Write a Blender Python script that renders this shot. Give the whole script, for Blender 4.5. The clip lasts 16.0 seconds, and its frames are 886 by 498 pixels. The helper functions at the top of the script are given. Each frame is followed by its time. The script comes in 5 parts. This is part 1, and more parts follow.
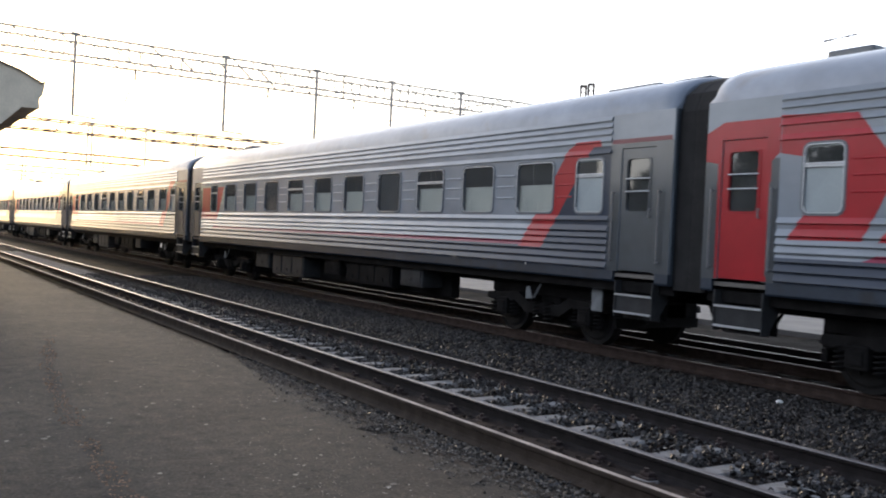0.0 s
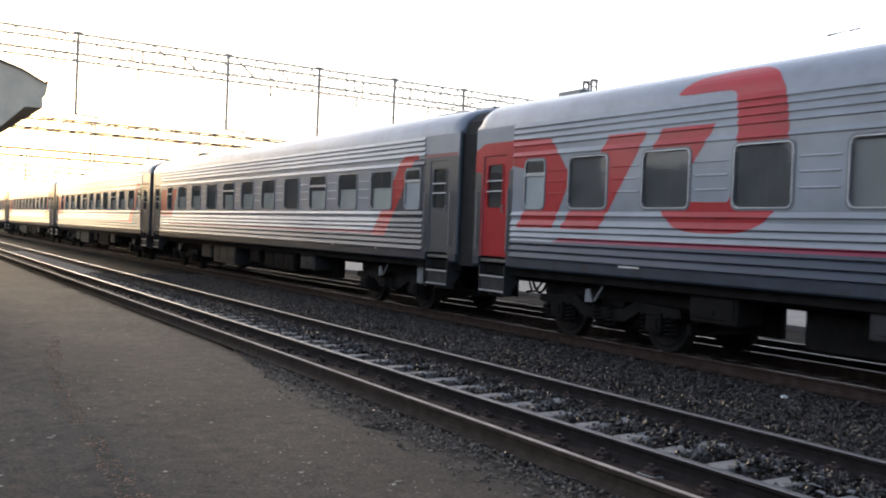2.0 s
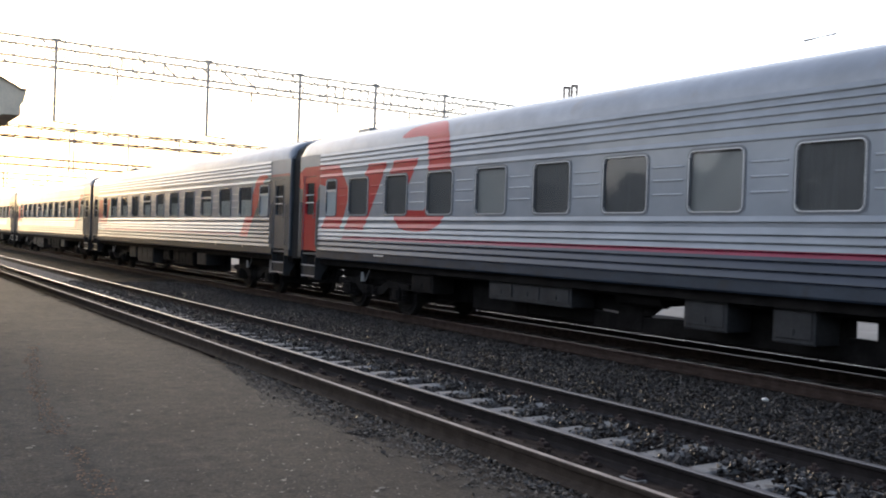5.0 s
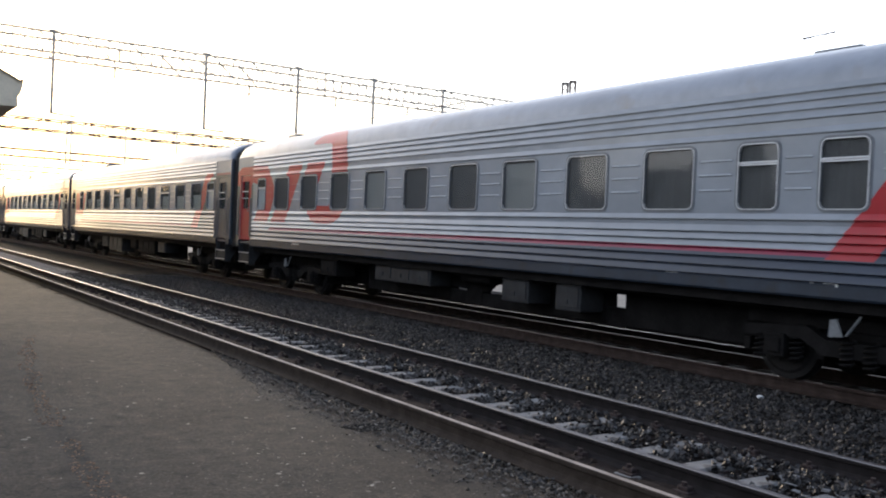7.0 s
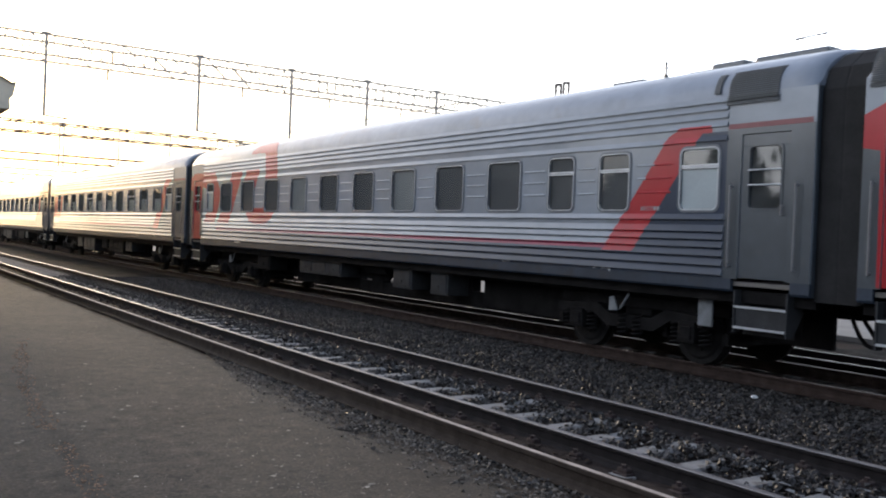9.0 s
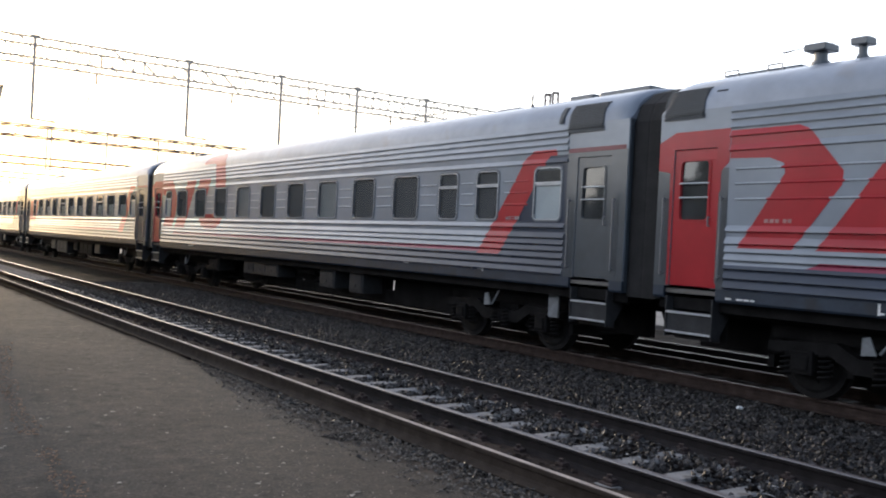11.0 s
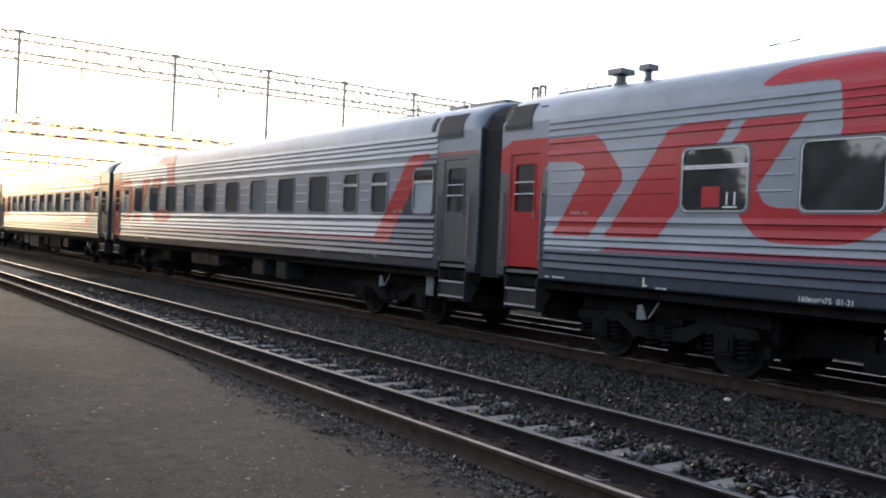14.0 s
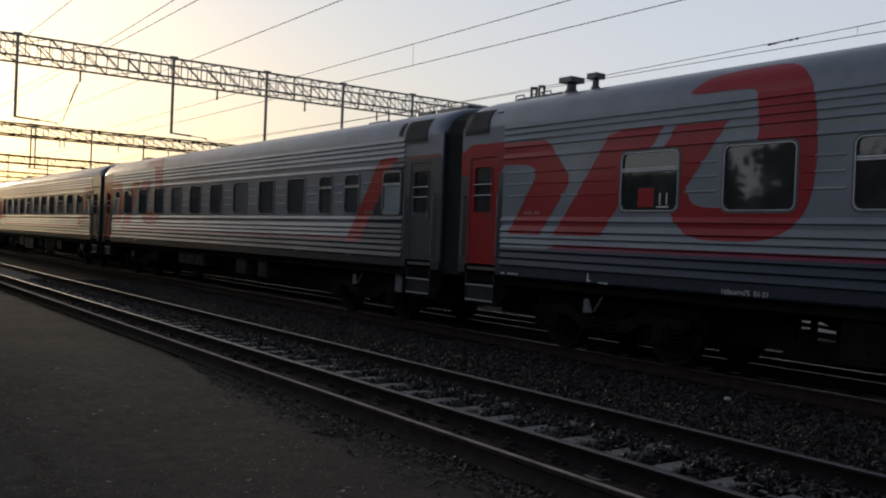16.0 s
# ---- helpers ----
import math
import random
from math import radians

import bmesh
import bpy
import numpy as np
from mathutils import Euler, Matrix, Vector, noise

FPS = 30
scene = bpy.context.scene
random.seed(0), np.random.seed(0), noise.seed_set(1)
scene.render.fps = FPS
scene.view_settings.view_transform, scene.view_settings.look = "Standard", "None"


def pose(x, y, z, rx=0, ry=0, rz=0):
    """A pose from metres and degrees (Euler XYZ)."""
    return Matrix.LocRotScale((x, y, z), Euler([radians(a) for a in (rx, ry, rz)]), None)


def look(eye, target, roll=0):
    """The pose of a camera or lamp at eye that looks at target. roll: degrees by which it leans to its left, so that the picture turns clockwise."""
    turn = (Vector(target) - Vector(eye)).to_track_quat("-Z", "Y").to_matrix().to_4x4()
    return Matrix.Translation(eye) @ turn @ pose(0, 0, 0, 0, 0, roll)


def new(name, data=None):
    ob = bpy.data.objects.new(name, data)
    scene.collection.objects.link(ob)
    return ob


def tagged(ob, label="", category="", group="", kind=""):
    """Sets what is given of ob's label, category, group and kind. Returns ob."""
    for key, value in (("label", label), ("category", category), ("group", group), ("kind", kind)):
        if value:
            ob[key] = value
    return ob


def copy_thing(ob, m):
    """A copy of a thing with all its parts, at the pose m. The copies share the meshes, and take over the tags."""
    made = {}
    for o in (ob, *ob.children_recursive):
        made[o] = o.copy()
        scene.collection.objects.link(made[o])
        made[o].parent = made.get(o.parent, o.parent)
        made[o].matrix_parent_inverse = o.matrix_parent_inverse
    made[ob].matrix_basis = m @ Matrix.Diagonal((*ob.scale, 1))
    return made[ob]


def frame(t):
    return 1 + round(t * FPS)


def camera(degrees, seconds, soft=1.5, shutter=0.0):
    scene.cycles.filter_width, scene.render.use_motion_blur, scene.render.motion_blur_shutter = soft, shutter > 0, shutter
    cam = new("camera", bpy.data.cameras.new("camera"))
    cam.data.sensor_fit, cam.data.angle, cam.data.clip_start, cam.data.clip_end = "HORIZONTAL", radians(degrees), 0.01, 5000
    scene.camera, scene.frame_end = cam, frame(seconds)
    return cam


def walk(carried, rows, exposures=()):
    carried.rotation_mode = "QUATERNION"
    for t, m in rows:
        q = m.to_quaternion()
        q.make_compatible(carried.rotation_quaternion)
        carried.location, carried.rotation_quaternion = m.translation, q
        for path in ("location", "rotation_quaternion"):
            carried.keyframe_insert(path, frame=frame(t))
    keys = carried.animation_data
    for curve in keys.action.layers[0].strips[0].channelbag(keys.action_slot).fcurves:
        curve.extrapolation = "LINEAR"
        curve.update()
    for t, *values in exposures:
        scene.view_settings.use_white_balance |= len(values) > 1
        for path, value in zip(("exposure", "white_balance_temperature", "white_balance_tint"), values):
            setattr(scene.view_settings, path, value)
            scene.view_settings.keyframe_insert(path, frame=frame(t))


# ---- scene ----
# Axes: x across the tracks, y along them towards the sunset, z up from the rail heads.
EYE = 1.741
cam = camera(52.21, 16.0, soft=2.0, shutter=0.4)
walk(cam, [
    (0, pose(0, 0, EYE, 89.28, -2.80, -32.49)),
    (0.5, pose(0, 0, EYE, 89.28, -2.67, -32.37)),
    (1, pose(0, 0, EYE, 89.03, -2.61, -32.19)),
    (1.5, pose(0, 0, EYE, 89.08, -2.44, -32.35)),
    (2, pose(0, 0, EYE, 89.08, -2.46, -32.27)),
    (2.5, pose(0, 0, EYE, 89.14, -2.61, -32.24)),
    (3, pose(0, 0, EYE, 89.34, -2.50, -32.05)),
    (3.5, pose(0, 0, EYE, 89.55, -2.67, -32.75)),
    (4, pose(0, 0, EYE, 89.80, -2.29, -33.16)),
    (6.5, pose(0, 0, EYE, 89.01, -2.16, -33.48)),
    (7, pose(0, 0, EYE, 89.18, -2.58, -33.60)),
    (7.5, pose(0, 0, EYE, 88.97, -2.37, -33.72)),
    (8, pose(0, 0, EYE, 89.11, -2.28, -33.70)),
    (8.5, pose(0, 0, EYE, 89.07, -2.20, -33.82)),
    (9, pose(0, 0, EYE, 89.28, -2.39, -33.97)),
    (9.5, pose(0, 0, EYE, 89.77, -2.92, -34.21)),
    (9.7, pose(0, 0, EYE, 89.85, -3.02, -34.79)),
    (11.8, pose(0, 0, EYE, 89.82, -2.93, -34.62)),
    (12, pose(0, 0, EYE, 90.00, -2.85, -34.60)),
    (12.5, pose(0, 0, EYE, 90.14, -3.01, -35.17)),
    (13, pose(0, 0, EYE, 89.89, -2.92, -35.23)),
    (13.5, pose(0, 0, EYE, 89.74, -2.91, -35.28)),
    (14, pose(0, 0, EYE, 89.49, -2.70, -35.46)),
    (14.5, pose(0, 0, EYE, 89.64, -2.71, -35.55)),
    (15, pose(0, 0, EYE, 89.93, -2.70, -35.43)),
    (15.5, pose(0, 0, EYE, 89.81, -2.36, -35.43)),
    (16, pose(0, 0, EYE, 89.53, -2.42, -35.50)),
], exposures=[(0.0, 0.72), (14.0, 0.72), (14.35, 0.4), (14.65, -0.4), (15.0, -1.3), (15.5, -1.5), (16.0, -1.4)])

# ---------------------------------------------------------------- light
world = bpy.data.worlds.new("sky")
scene.world = world
world.use_nodes = True
wn = world.node_tree
wn.nodes.clear()
sky = wn.nodes.new("ShaderNodeTexSky")
sky.sky_type = "NISHITA"
sky.sun_disc = False
sky.sun_elevation = radians(7)
sky.sun_rotation = radians(1.7)
sky.air_density, sky.dust_density, sky.ozone_density = 1.0, 2.5, 1.0
wbg = wn.nodes.new("ShaderNodeBackground")
wbg.inputs["Strength"].default_value = 0.09
wout = wn.nodes.new("ShaderNodeOutputWorld")
# thin bright veil of haze: strongest low down and on the sunset's side, fading to the zenith and behind
wtc = wn.nodes.new("ShaderNodeTexCoord")
wsep = wn.nodes.new("ShaderNodeSeparateXYZ")
wn.links.new(wtc.outputs["Generated"], wsep.inputs[0])
high = wn.nodes.new("ShaderNodeMapRange")
high.interpolation_type = "SMOOTHSTEP"
for key, value in (("From Min", 0.18), ("From Max", 0.82), ("To Min", 1.0), ("To Max", 0.20)):
    high.inputs[key].default_value = value
wn.links.new(wsep.outputs["Z"], high.inputs["Value"])
away = wn.nodes.new("ShaderNodeMapRange")
away.interpolation_type = "SMOOTHSTEP"
for key, value in (("From Min", -0.7), ("From Max", 0.6), ("To Min", 0.22), ("To Max", 1.0)):
    away.inputs[key].default_value = value
wn.links.new(wsep.outputs["Y"], away.inputs["Value"])
both = wn.nodes.new("ShaderNodeMath")
both.operation = "MULTIPLY"
wn.links.new(high.outputs[0], both.inputs[0])
wn.links.new(away.outputs[0], both.inputs[1])
tone = wn.nodes.new("ShaderNodeVectorMath")
tone.operation = "SCALE"
near_sun = wn.nodes.new("ShaderNodeMapRange")
near_sun.interpolation_type = "SMOOTHSTEP"
near_sun.inputs["From Min"].default_value, near_sun.inputs["From Max"].default_value = 0.55, 1.0
wn.links.new(wsep.outputs["Y"], near_sun.inputs["Value"])
hue = wn.nodes.new("ShaderNodeMix")
hue.data_type = "RGBA"
hue.inputs[6].default_value, hue.inputs[7].default_value = (15.0, 15.4, 16.4, 1), (16.6, 14.6, 10.8, 1)
low = wn.nodes.new("ShaderNodeMapRange")
low.interpolation_type = "SMOOTHSTEP"
for key, value in (("From Min", 0.04), ("From Max", 0.30), ("To Min", 1.0), ("To Max", 0.10)):
    low.inputs[key].default_value = value
wn.links.new(wsep.outputs["Z"], low.inputs["Value"])
warm = wn.nodes.new("ShaderNodeMath")
warm.operation = "MULTIPLY"
wn.links.new(near_sun.outputs[0], warm.inputs[0])
wn.links.new(low.outputs[0], warm.inputs[1])
wn.links.new(warm.outputs[0], hue.inputs["Factor"])
wn.links.new(hue.outputs[2], tone.inputs[0])
wn.links.new(both.outputs[0], tone.inputs["Scale"])
blue = wn.nodes.new("ShaderNodeVectorMath")
blue.operation = "ADD"
blue.inputs[1].default_value = (0.7, 1.15, 2.3)
wn.links.new(tone.outputs[0], blue.inputs[0])
veil = wn.nodes.new("ShaderNodeMix")
veil.data_type, veil.blend_type = "RGBA", "ADD"
veil.inputs["Factor"].default_value = 1.0
wn.links.new(sky.outputs[0], veil.inputs[6])
wn.links.new(blue.outputs[0], veil.inputs[7])
wn.links.new(veil.outputs[2], wbg.inputs[0])
wn.links.new(wbg.outputs[0], wout.inputs[0])

sun = new("sun", bpy.data.lights.new("sun", "SUN"))
sun.data.energy, sun.data.angle, sun.data.color = 1.6, radians(3.0), (1.0, 0.82, 0.62)
sun.matrix_world = look((0, 0, 0), (-0.03, -1.0, -0.12))

# ---------------------------------------------------------------- coordinates
NEAR_RAIL = 5.636           # nearest rail of the near track
TRAIN_RAIL = 10.937         # nearest rail of the train's track
GAUGE = 1.595               # rail centre to rail centre
TRAIN_X = TRAIN_RAIL + 0.8
NEAR_X = NEAR_RAIL + 0.8
EDGE_X = 4.894              # old rail laid along the platform edge
PITCH = 24.54               # coach to coach
GROUND = -0.19

# ---------------------------------------------------------------- materials
def material(name, colour, rough=0.6, metal=0.0, vary=0.25, scale=6.0, fine=60.0, bump=0.15, second=None, spec=0.5, stretch=(1, 1, 1), dirt=None, island=0.0, coat=0.0):
    """Two scales of colour variation and a fine relief, in metres."""
    m = bpy.data.materials.new(name)
    m.use_nodes = True
    n, l = m.node_tree.nodes, m.node_tree.links
    b = n["Principled BSDF"]
    b.inputs["Roughness"].default_value = rough
    b.inputs["Metallic"].default_value = metal
    b.inputs["Specular IOR Level"].default_value = spec
    b.inputs["Coat Weight"].default_value, b.inputs["Coat Roughness"].default_value = coat, 0.14
    tc = n.new("ShaderNodeTexCoord")
    mp = n.new("ShaderNodeMapping")
    mp.inputs["Scale"].default_value = stretch
    l.new(tc.outputs["Object"], mp.inputs["Vector"])
    big, small = n.new("ShaderNodeTexNoise"), n.new("ShaderNodeTexNoise")
    big.inputs["Scale"].default_value, small.inputs["Scale"].default_value = scale, fine
    big.inputs["Detail"].default_value, small.inputs["Detail"].default_value = 5, 4
    l.new(mp.outputs[0], big.inputs["Vector"])
    l.new(mp.outputs[0], small.inputs["Vector"])
    dark = tuple(c * (1 - vary) for c in colour)
    light = second or tuple(min(1, c * (1 + vary)) for c in colour)
    ramp = n.new("ShaderNodeValToRGB")
    ramp.color_ramp.elements[0].position, ramp.color_ramp.elements[1].position = 0.32, 0.68
    ramp.color_ramp.elements[0].color, ramp.color_ramp.elements[1].color = (*dark, 1), (*light, 1)
    l.new(big.outputs["Fac"], ramp.inputs["Fac"])
    mul = n.new("ShaderNodeMix")
    mul.data_type, mul.blend_type = "RGBA", "MULTIPLY"
    mul.inputs["Factor"].default_value = min(1.0, vary * 1.6)
    l.new(ramp.outputs["Color"], mul.inputs[6])
    grey = n.new("ShaderNodeValToRGB")
    grey.color_ramp.elements[0].position, grey.color_ramp.elements[1].position = 0.3, 0.7
    grey.color_ramp.elements[0].color = (0.45, 0.45, 0.45, 1)
    l.new(small.outputs["Fac"], grey.inputs["Fac"])
    l.new(grey.outputs["Color"], mul.inputs[7])
    out = mul.outputs[2]
    if dirt:
        third = n.new("ShaderNodeTexNoise")
        third.inputs["Scale"].default_value, third.inputs["Detail"].default_value = dirt[1], 6
        l.new(mp.outputs[0], third.inputs["Vector"])
        cut = n.new("ShaderNodeValToRGB")
        cut.color_ramp.elements[0].position, cut.color_ramp.elements[1].position = dirt[2], dirt[2] + 0.12
        l.new(third.outputs["Fac"], cut.inputs["Fac"])
        mix = n.new("ShaderNodeMix")
        mix.data_type = "RGBA"
        l.new(cut.outputs["Color"], mix.inputs["Factor"])
        l.new(out, mix.inputs[6])
        mix.inputs[7].default_value = (*dirt[0], 1)
        out = mix.outputs[2]
    if island:
        geo = n.new("ShaderNodeNewGeometry")
        rng = n.new("ShaderNodeMapRange")
        rng.inputs["To Min"].default_value, rng.inputs["To Max"].default_value = 1 - island, 1 + island
        l.new(geo.outputs["Random Per Island"], rng.inputs["Value"])
        shade = n.new("ShaderNodeVectorMath")
        shade.operation = "SCALE"
        l.new(out, shade.inputs[0])
        l.new(rng.outputs[0], shade.inputs["Scale"])
        out = shade.outputs[0]
    l.new(out, b.inputs["Base Color"])
    if bump:
        bp = n.new("ShaderNodeBump")
        bp.inputs["Strength"].default_value, bp.inputs["Distance"].default_value = bump, 0.01
        l.new(small.outputs["Fac"], bp.inputs["Height"])
        l.new(bp.outputs[0], b.inputs["Normal"])
    return m


def asphalt():
    """Worn tarmac: pale and dark chips in a brown-grey binder, dusty patches, shallow pits."""
    m = bpy.data.materials.new("asphalt")
    m.use_nodes = True
    n, l = m.node_tree.nodes, m.node_tree.links
    b = n["Principled BSDF"]
    b.inputs["Roughness"].default_value = 0.9
    b.inputs["Specular IOR Level"].default_value = 0.2
    tc = n.new("ShaderNodeTexCoord")

    def tex(kind, scale, detail=4):
        t = n.new(kind)
        t.inputs["Scale"].default_value = scale
        if kind == "ShaderNodeTexNoise":
            t.inputs["Detail"].default_value = detail
            t.inputs["Roughness"].default_value = 0.62
        l.new(tc.outputs["Object"], t.inputs["Vector"])
        return t

    def ramp(source, stops):
        r = n.new("ShaderNodeValToRGB")
        r.color_ramp.elements[0].position, r.color_ramp.elements[1].position = stops[0][0], stops[-1][0]
        r.color_ramp.elements[0].color, r.color_ramp.elements[1].color = (*stops[0][1], 1), (*stops[-1][1], 1)
        for at, c in stops[1:-1]:
            r.color_ramp.elements.new(at).color = (*c, 1)
        l.new(source, r.inputs["Fac"])
        return r.outputs["Color"]

    def mix(mode, factor, a, c):
        x = n.new("ShaderNodeMix")
        x.data_type, x.blend_type = "RGBA", mode
        x.inputs["Factor"].default_value = factor
        l.new(a, x.inputs[6])
        l.new(c, x.inputs[7])
        return x.outputs[2]
    patch = ramp(tex("ShaderNodeTexNoise", 0.55, 7).outputs["Fac"], [(0.34, (0.072, 0.060, 0.049)), (0.52, (0.088, 0.074, 0.060)), (0.66, (0.106, 0.089, 0.071))])
    blot = ramp(tex("ShaderNodeTexNoise", 5.0, 6).outputs["Fac"], [(0.32, (0.52, 0.52, 0.53)), (0.47, (0.92, 0.92, 0.92)), (0.58, (1.02, 1.01, 1.0)), (0.70, (1.4, 1.36, 1.3))])
    cells = tex("ShaderNodeTexVoronoi", 62.0)
    chip = ramp(cells.outputs["Color"], [(0.0, (0.55, 0.55, 0.56)), (0.35, (0.85, 0.85, 0.85)), (0.75, (1.02, 1.02, 1.0)), (1.0, (1.65, 1.6, 1.5))])
    fine = ramp(tex("ShaderNodeTexNoise", 26.0, 6).outputs["Fac"], [(0.33, (0.62, 0.61, 0.60)), (0.67, (1.28, 1.27, 1.24))])
    out = mix("MULTIPLY", 1.0, mix("MULTIPLY", 1.0, mix("MULTIPLY", 1.0, patch, blot), chip), fine)
    l.new(out, b.inputs["Base Color"])
    relief = n.new("ShaderNodeBump")
    relief.inputs["Strength"].default_value, relief.inputs["Distance"].default_value = 0.8, 0.012
    l.new(fine, relief.inputs["Height"])
    l.new(relief.outputs[0], b.inputs["Normal"])
    return m


def glass(name, tint, index, film_least, film_most):
    """A thin pane: a Fresnel mirror over a tinted clear sheet, with a patchy film of dust."""
    m = bpy.data.materials.new(name)
    m.use_nodes = True
    n, l = m.node_tree.nodes, m.node_tree.links
    n.clear()
    out, mix, film = n.new("ShaderNodeOutputMaterial"), n.new("ShaderNodeMixShader"), n.new("ShaderNodeMixShader")
    clear, mirror, fres = n.new("ShaderNodeBsdfTransparent"), n.new("ShaderNodeBsdfGlossy"), n.new("ShaderNodeFresnel")
    dust, tc, cloud, amount = n.new("ShaderNodeBsdfDiffuse"), n.new("ShaderNodeTexCoord"), n.new("ShaderNodeTexNoise"), n.new("ShaderNodeMapRange")
    dust.inputs[0].default_value = (0.27, 0.28, 0.285, 1)
    cloud.inputs["Scale"].default_value, cloud.inputs["Detail"].default_value = 2.2, 5
    amount.inputs["From Min"].default_value, amount.inputs["From Max"].default_value = 0.3, 0.7
    amount.inputs["To Min"].default_value, amount.inputs["To Max"].default_value = film_least, film_most
    l.new(tc.outputs["Object"], cloud.inputs["Vector"])
    l.new(cloud.outputs["Fac"], amount.inputs["Value"])
    clear.inputs[0].default_value = (*tint, 1)
    mirror.inputs["Color"].default_value = (1, 1, 1, 1)
    mirror.inputs["Roughness"].default_value = 0.035
    fres.inputs["IOR"].default_value = index
    l.new(amount.outputs[0], film.inputs[0])
    l.new(clear.outputs[0], film.inputs[1])
    l.new(dust.outputs[0], film.inputs[2])
    l.new(fres.outputs[0], mix.inputs[0])
    l.new(film.outputs[0], mix.inputs[1])
    l.new(mirror.outputs[0], mix.inputs[2])
    l.new(mix.outputs[0], out.inputs["Surface"])
    return m


M_ASPHALT = asphalt()
M_DIRT = material("brown_dirt", (0.30, 0.19, 0.125), 0.95, vary=0.3, scale=8, fine=90, bump=0.3, island=0.5, spec=0.1)
M_BALLASTBED = material("ballast_bed", (0.021, 0.019, 0.018), 0.95, vary=0.45, scale=2.5, fine=28, bump=1.0, spec=0.03, dirt=((0.035, 0.026, 0.021), 0.5, 0.55))
M_STONE = material("ballast_stone", (0.036, 0.0315, 0.0295), 0.55, vary=0.3, scale=8, fine=90, bump=0.3, island=0.98, spec=0.4)
M_GRAVEL = material("edge_gravel", (0.135, 0.116, 0.098), 0.75, vary=0.3, scale=8, fine=90, bump=0.3, island=0.8, spec=0.25)
M_GRIT = material("pale_grit", (0.27, 0.24, 0.20), 0.85, vary=0.3, scale=8, fine=90, bump=0.2, island=0.7, spec=0.2)
M_SLEEPER = material("sleeper_concrete", (0.255, 0.246, 0.235), 0.8, vary=0.3, scale=5, fine=60, bump=0.4, dirt=((0.075, 0.063, 0.055), 4.5, 0.54))
# Much darker concrete for the sleepers of the train's track.
M_SUNKSLEEPER = material("dark_sleeper_concrete", (0.045, 0.038, 0.034), 0.9, vary=0.3, scale=5, fine=60, bump=0.4, spec=0.1)
M_RAILTOP = material("rail_head_steel", (0.20, 0.19, 0.19), 0.5, 0.9, vary=0.15, scale=3, fine=40, bump=0.05, stretch=(8, 0.4, 1))
M_RAILRUST = material("rusty_rail_steel", (0.020, 0.0165, 0.0165), 0.8, 0.0, vary=0.3, scale=6, fine=60, bump=0.3, spec=0.15)
M_DULLTOP = material("dull_rusty_rail_head", (0.075, 0.052, 0.046), 0.6, 0.2, vary=0.25, scale=3, fine=40, bump=0.1, stretch=(8, 0.4, 1), spec=0.2)
M_EDGERAIL = material("old_rail_dusty_head", (0.44, 0.36, 0.30), 0.7, 0.0, vary=0.35, scale=3, fine=30, bump=0.3, dirt=((0.16, 0.11, 0.085), 5, 0.60))
M_BROWNRAIL = material("brown_rusty_rail_web", (0.046, 0.032, 0.027), 0.85, 0.0, vary=0.3, scale=6, fine=60, bump=0.3, spec=0.1)
M_POLISHED = material("polished_rail_head", (0.45, 0.43, 0.41), 0.35, 1.0, vary=0.10, scale=3, fine=40, bump=0.02, stretch=(8, 0.4, 1))
M_DEBRIS = material("black_earth_clods", (0.020, 0.016, 0.014), 0.9, vary=0.4, scale=8, fine=90, bump=0.4, island=0.6, spec=0.1)
M_SOIL = material("brown_edge_soil", (0.085, 0.067, 0.053), 0.95, vary=0.35, scale=5, fine=70, bump=0.6, spec=0.1, dirt=((0.055, 0.042, 0.034), 3.0, 0.58))
M_BLUEGREY = material("coach_blue_grey_paint", (0.022, 0.034, 0.060), 0.42, 0.0, vary=0.14, scale=1.4, fine=4.5, bump=0.10, spec=0.22, stretch=(1, 0.6, 1.0), dirt=((0.028, 0.038, 0.056), 1.8, 0.62), coat=0.3)
M_DARKSOIL = material("dark_brown_soil", (0.032, 0.024, 0.021), 0.95, vary=0.4, scale=7, fine=70, bump=0.8, spec=0.1)
M_EDGEWEB = material("dark_brown_rail_web", (0.048, 0.037, 0.030), 0.85, 0.0, vary=0.3, scale=6, fine=60, bump=0.3, spec=0.1)
M_PALEPINK = material("worn_pale_lettering", (0.42, 0.20, 0.19), 0.6, 0.0, vary=0.2, scale=10, fine=60, bump=0.0)
# Paler than the body: the sky highlight on the beads is in the colour.
M_BEAD = material("bead_highlight", (0.34, 0.365, 0.40), 0.4, 0.1, vary=0.12, scale=3, fine=30, bump=0.0, coat=0.4)
M_GRILLE = material("grille_grey_paint", (0.085, 0.094, 0.104), 0.5, 0.0, vary=0.12, scale=3, fine=20, bump=0.0)
M_CLIP = material("rusty_clip", (0.035, 0.020, 0.018), 0.85, 0.0, vary=0.3, scale=20, fine=90)
M_GREY = material("coach_grey_paint", (0.222, 0.247, 0.283), 0.42, 0.0, vary=0.12, scale=1.2, fine=4.5, bump=0.10, spec=0.35, stretch=(1, 0.6, 1.0), dirt=((0.192, 0.210, 0.240), 1.6, 0.62), coat=0.55)
M_DARKGREY = material("coach_dark_grey_paint", (0.045, 0.055, 0.066), 0.45, 0.0, vary=0.15, scale=1.5, fine=5, bump=0.10, dirt=((0.056, 0.060, 0.065), 2.0, 0.6), coat=0.6)
M_ROOF = material("coach_roof_paint", (0.225, 0.252, 0.30), 0.45, 0.0, vary=0.15, scale=1.0, fine=5, bump=0.12, dirt=((0.20, 0.20, 0.21), 1.3, 0.6), coat=0.4)
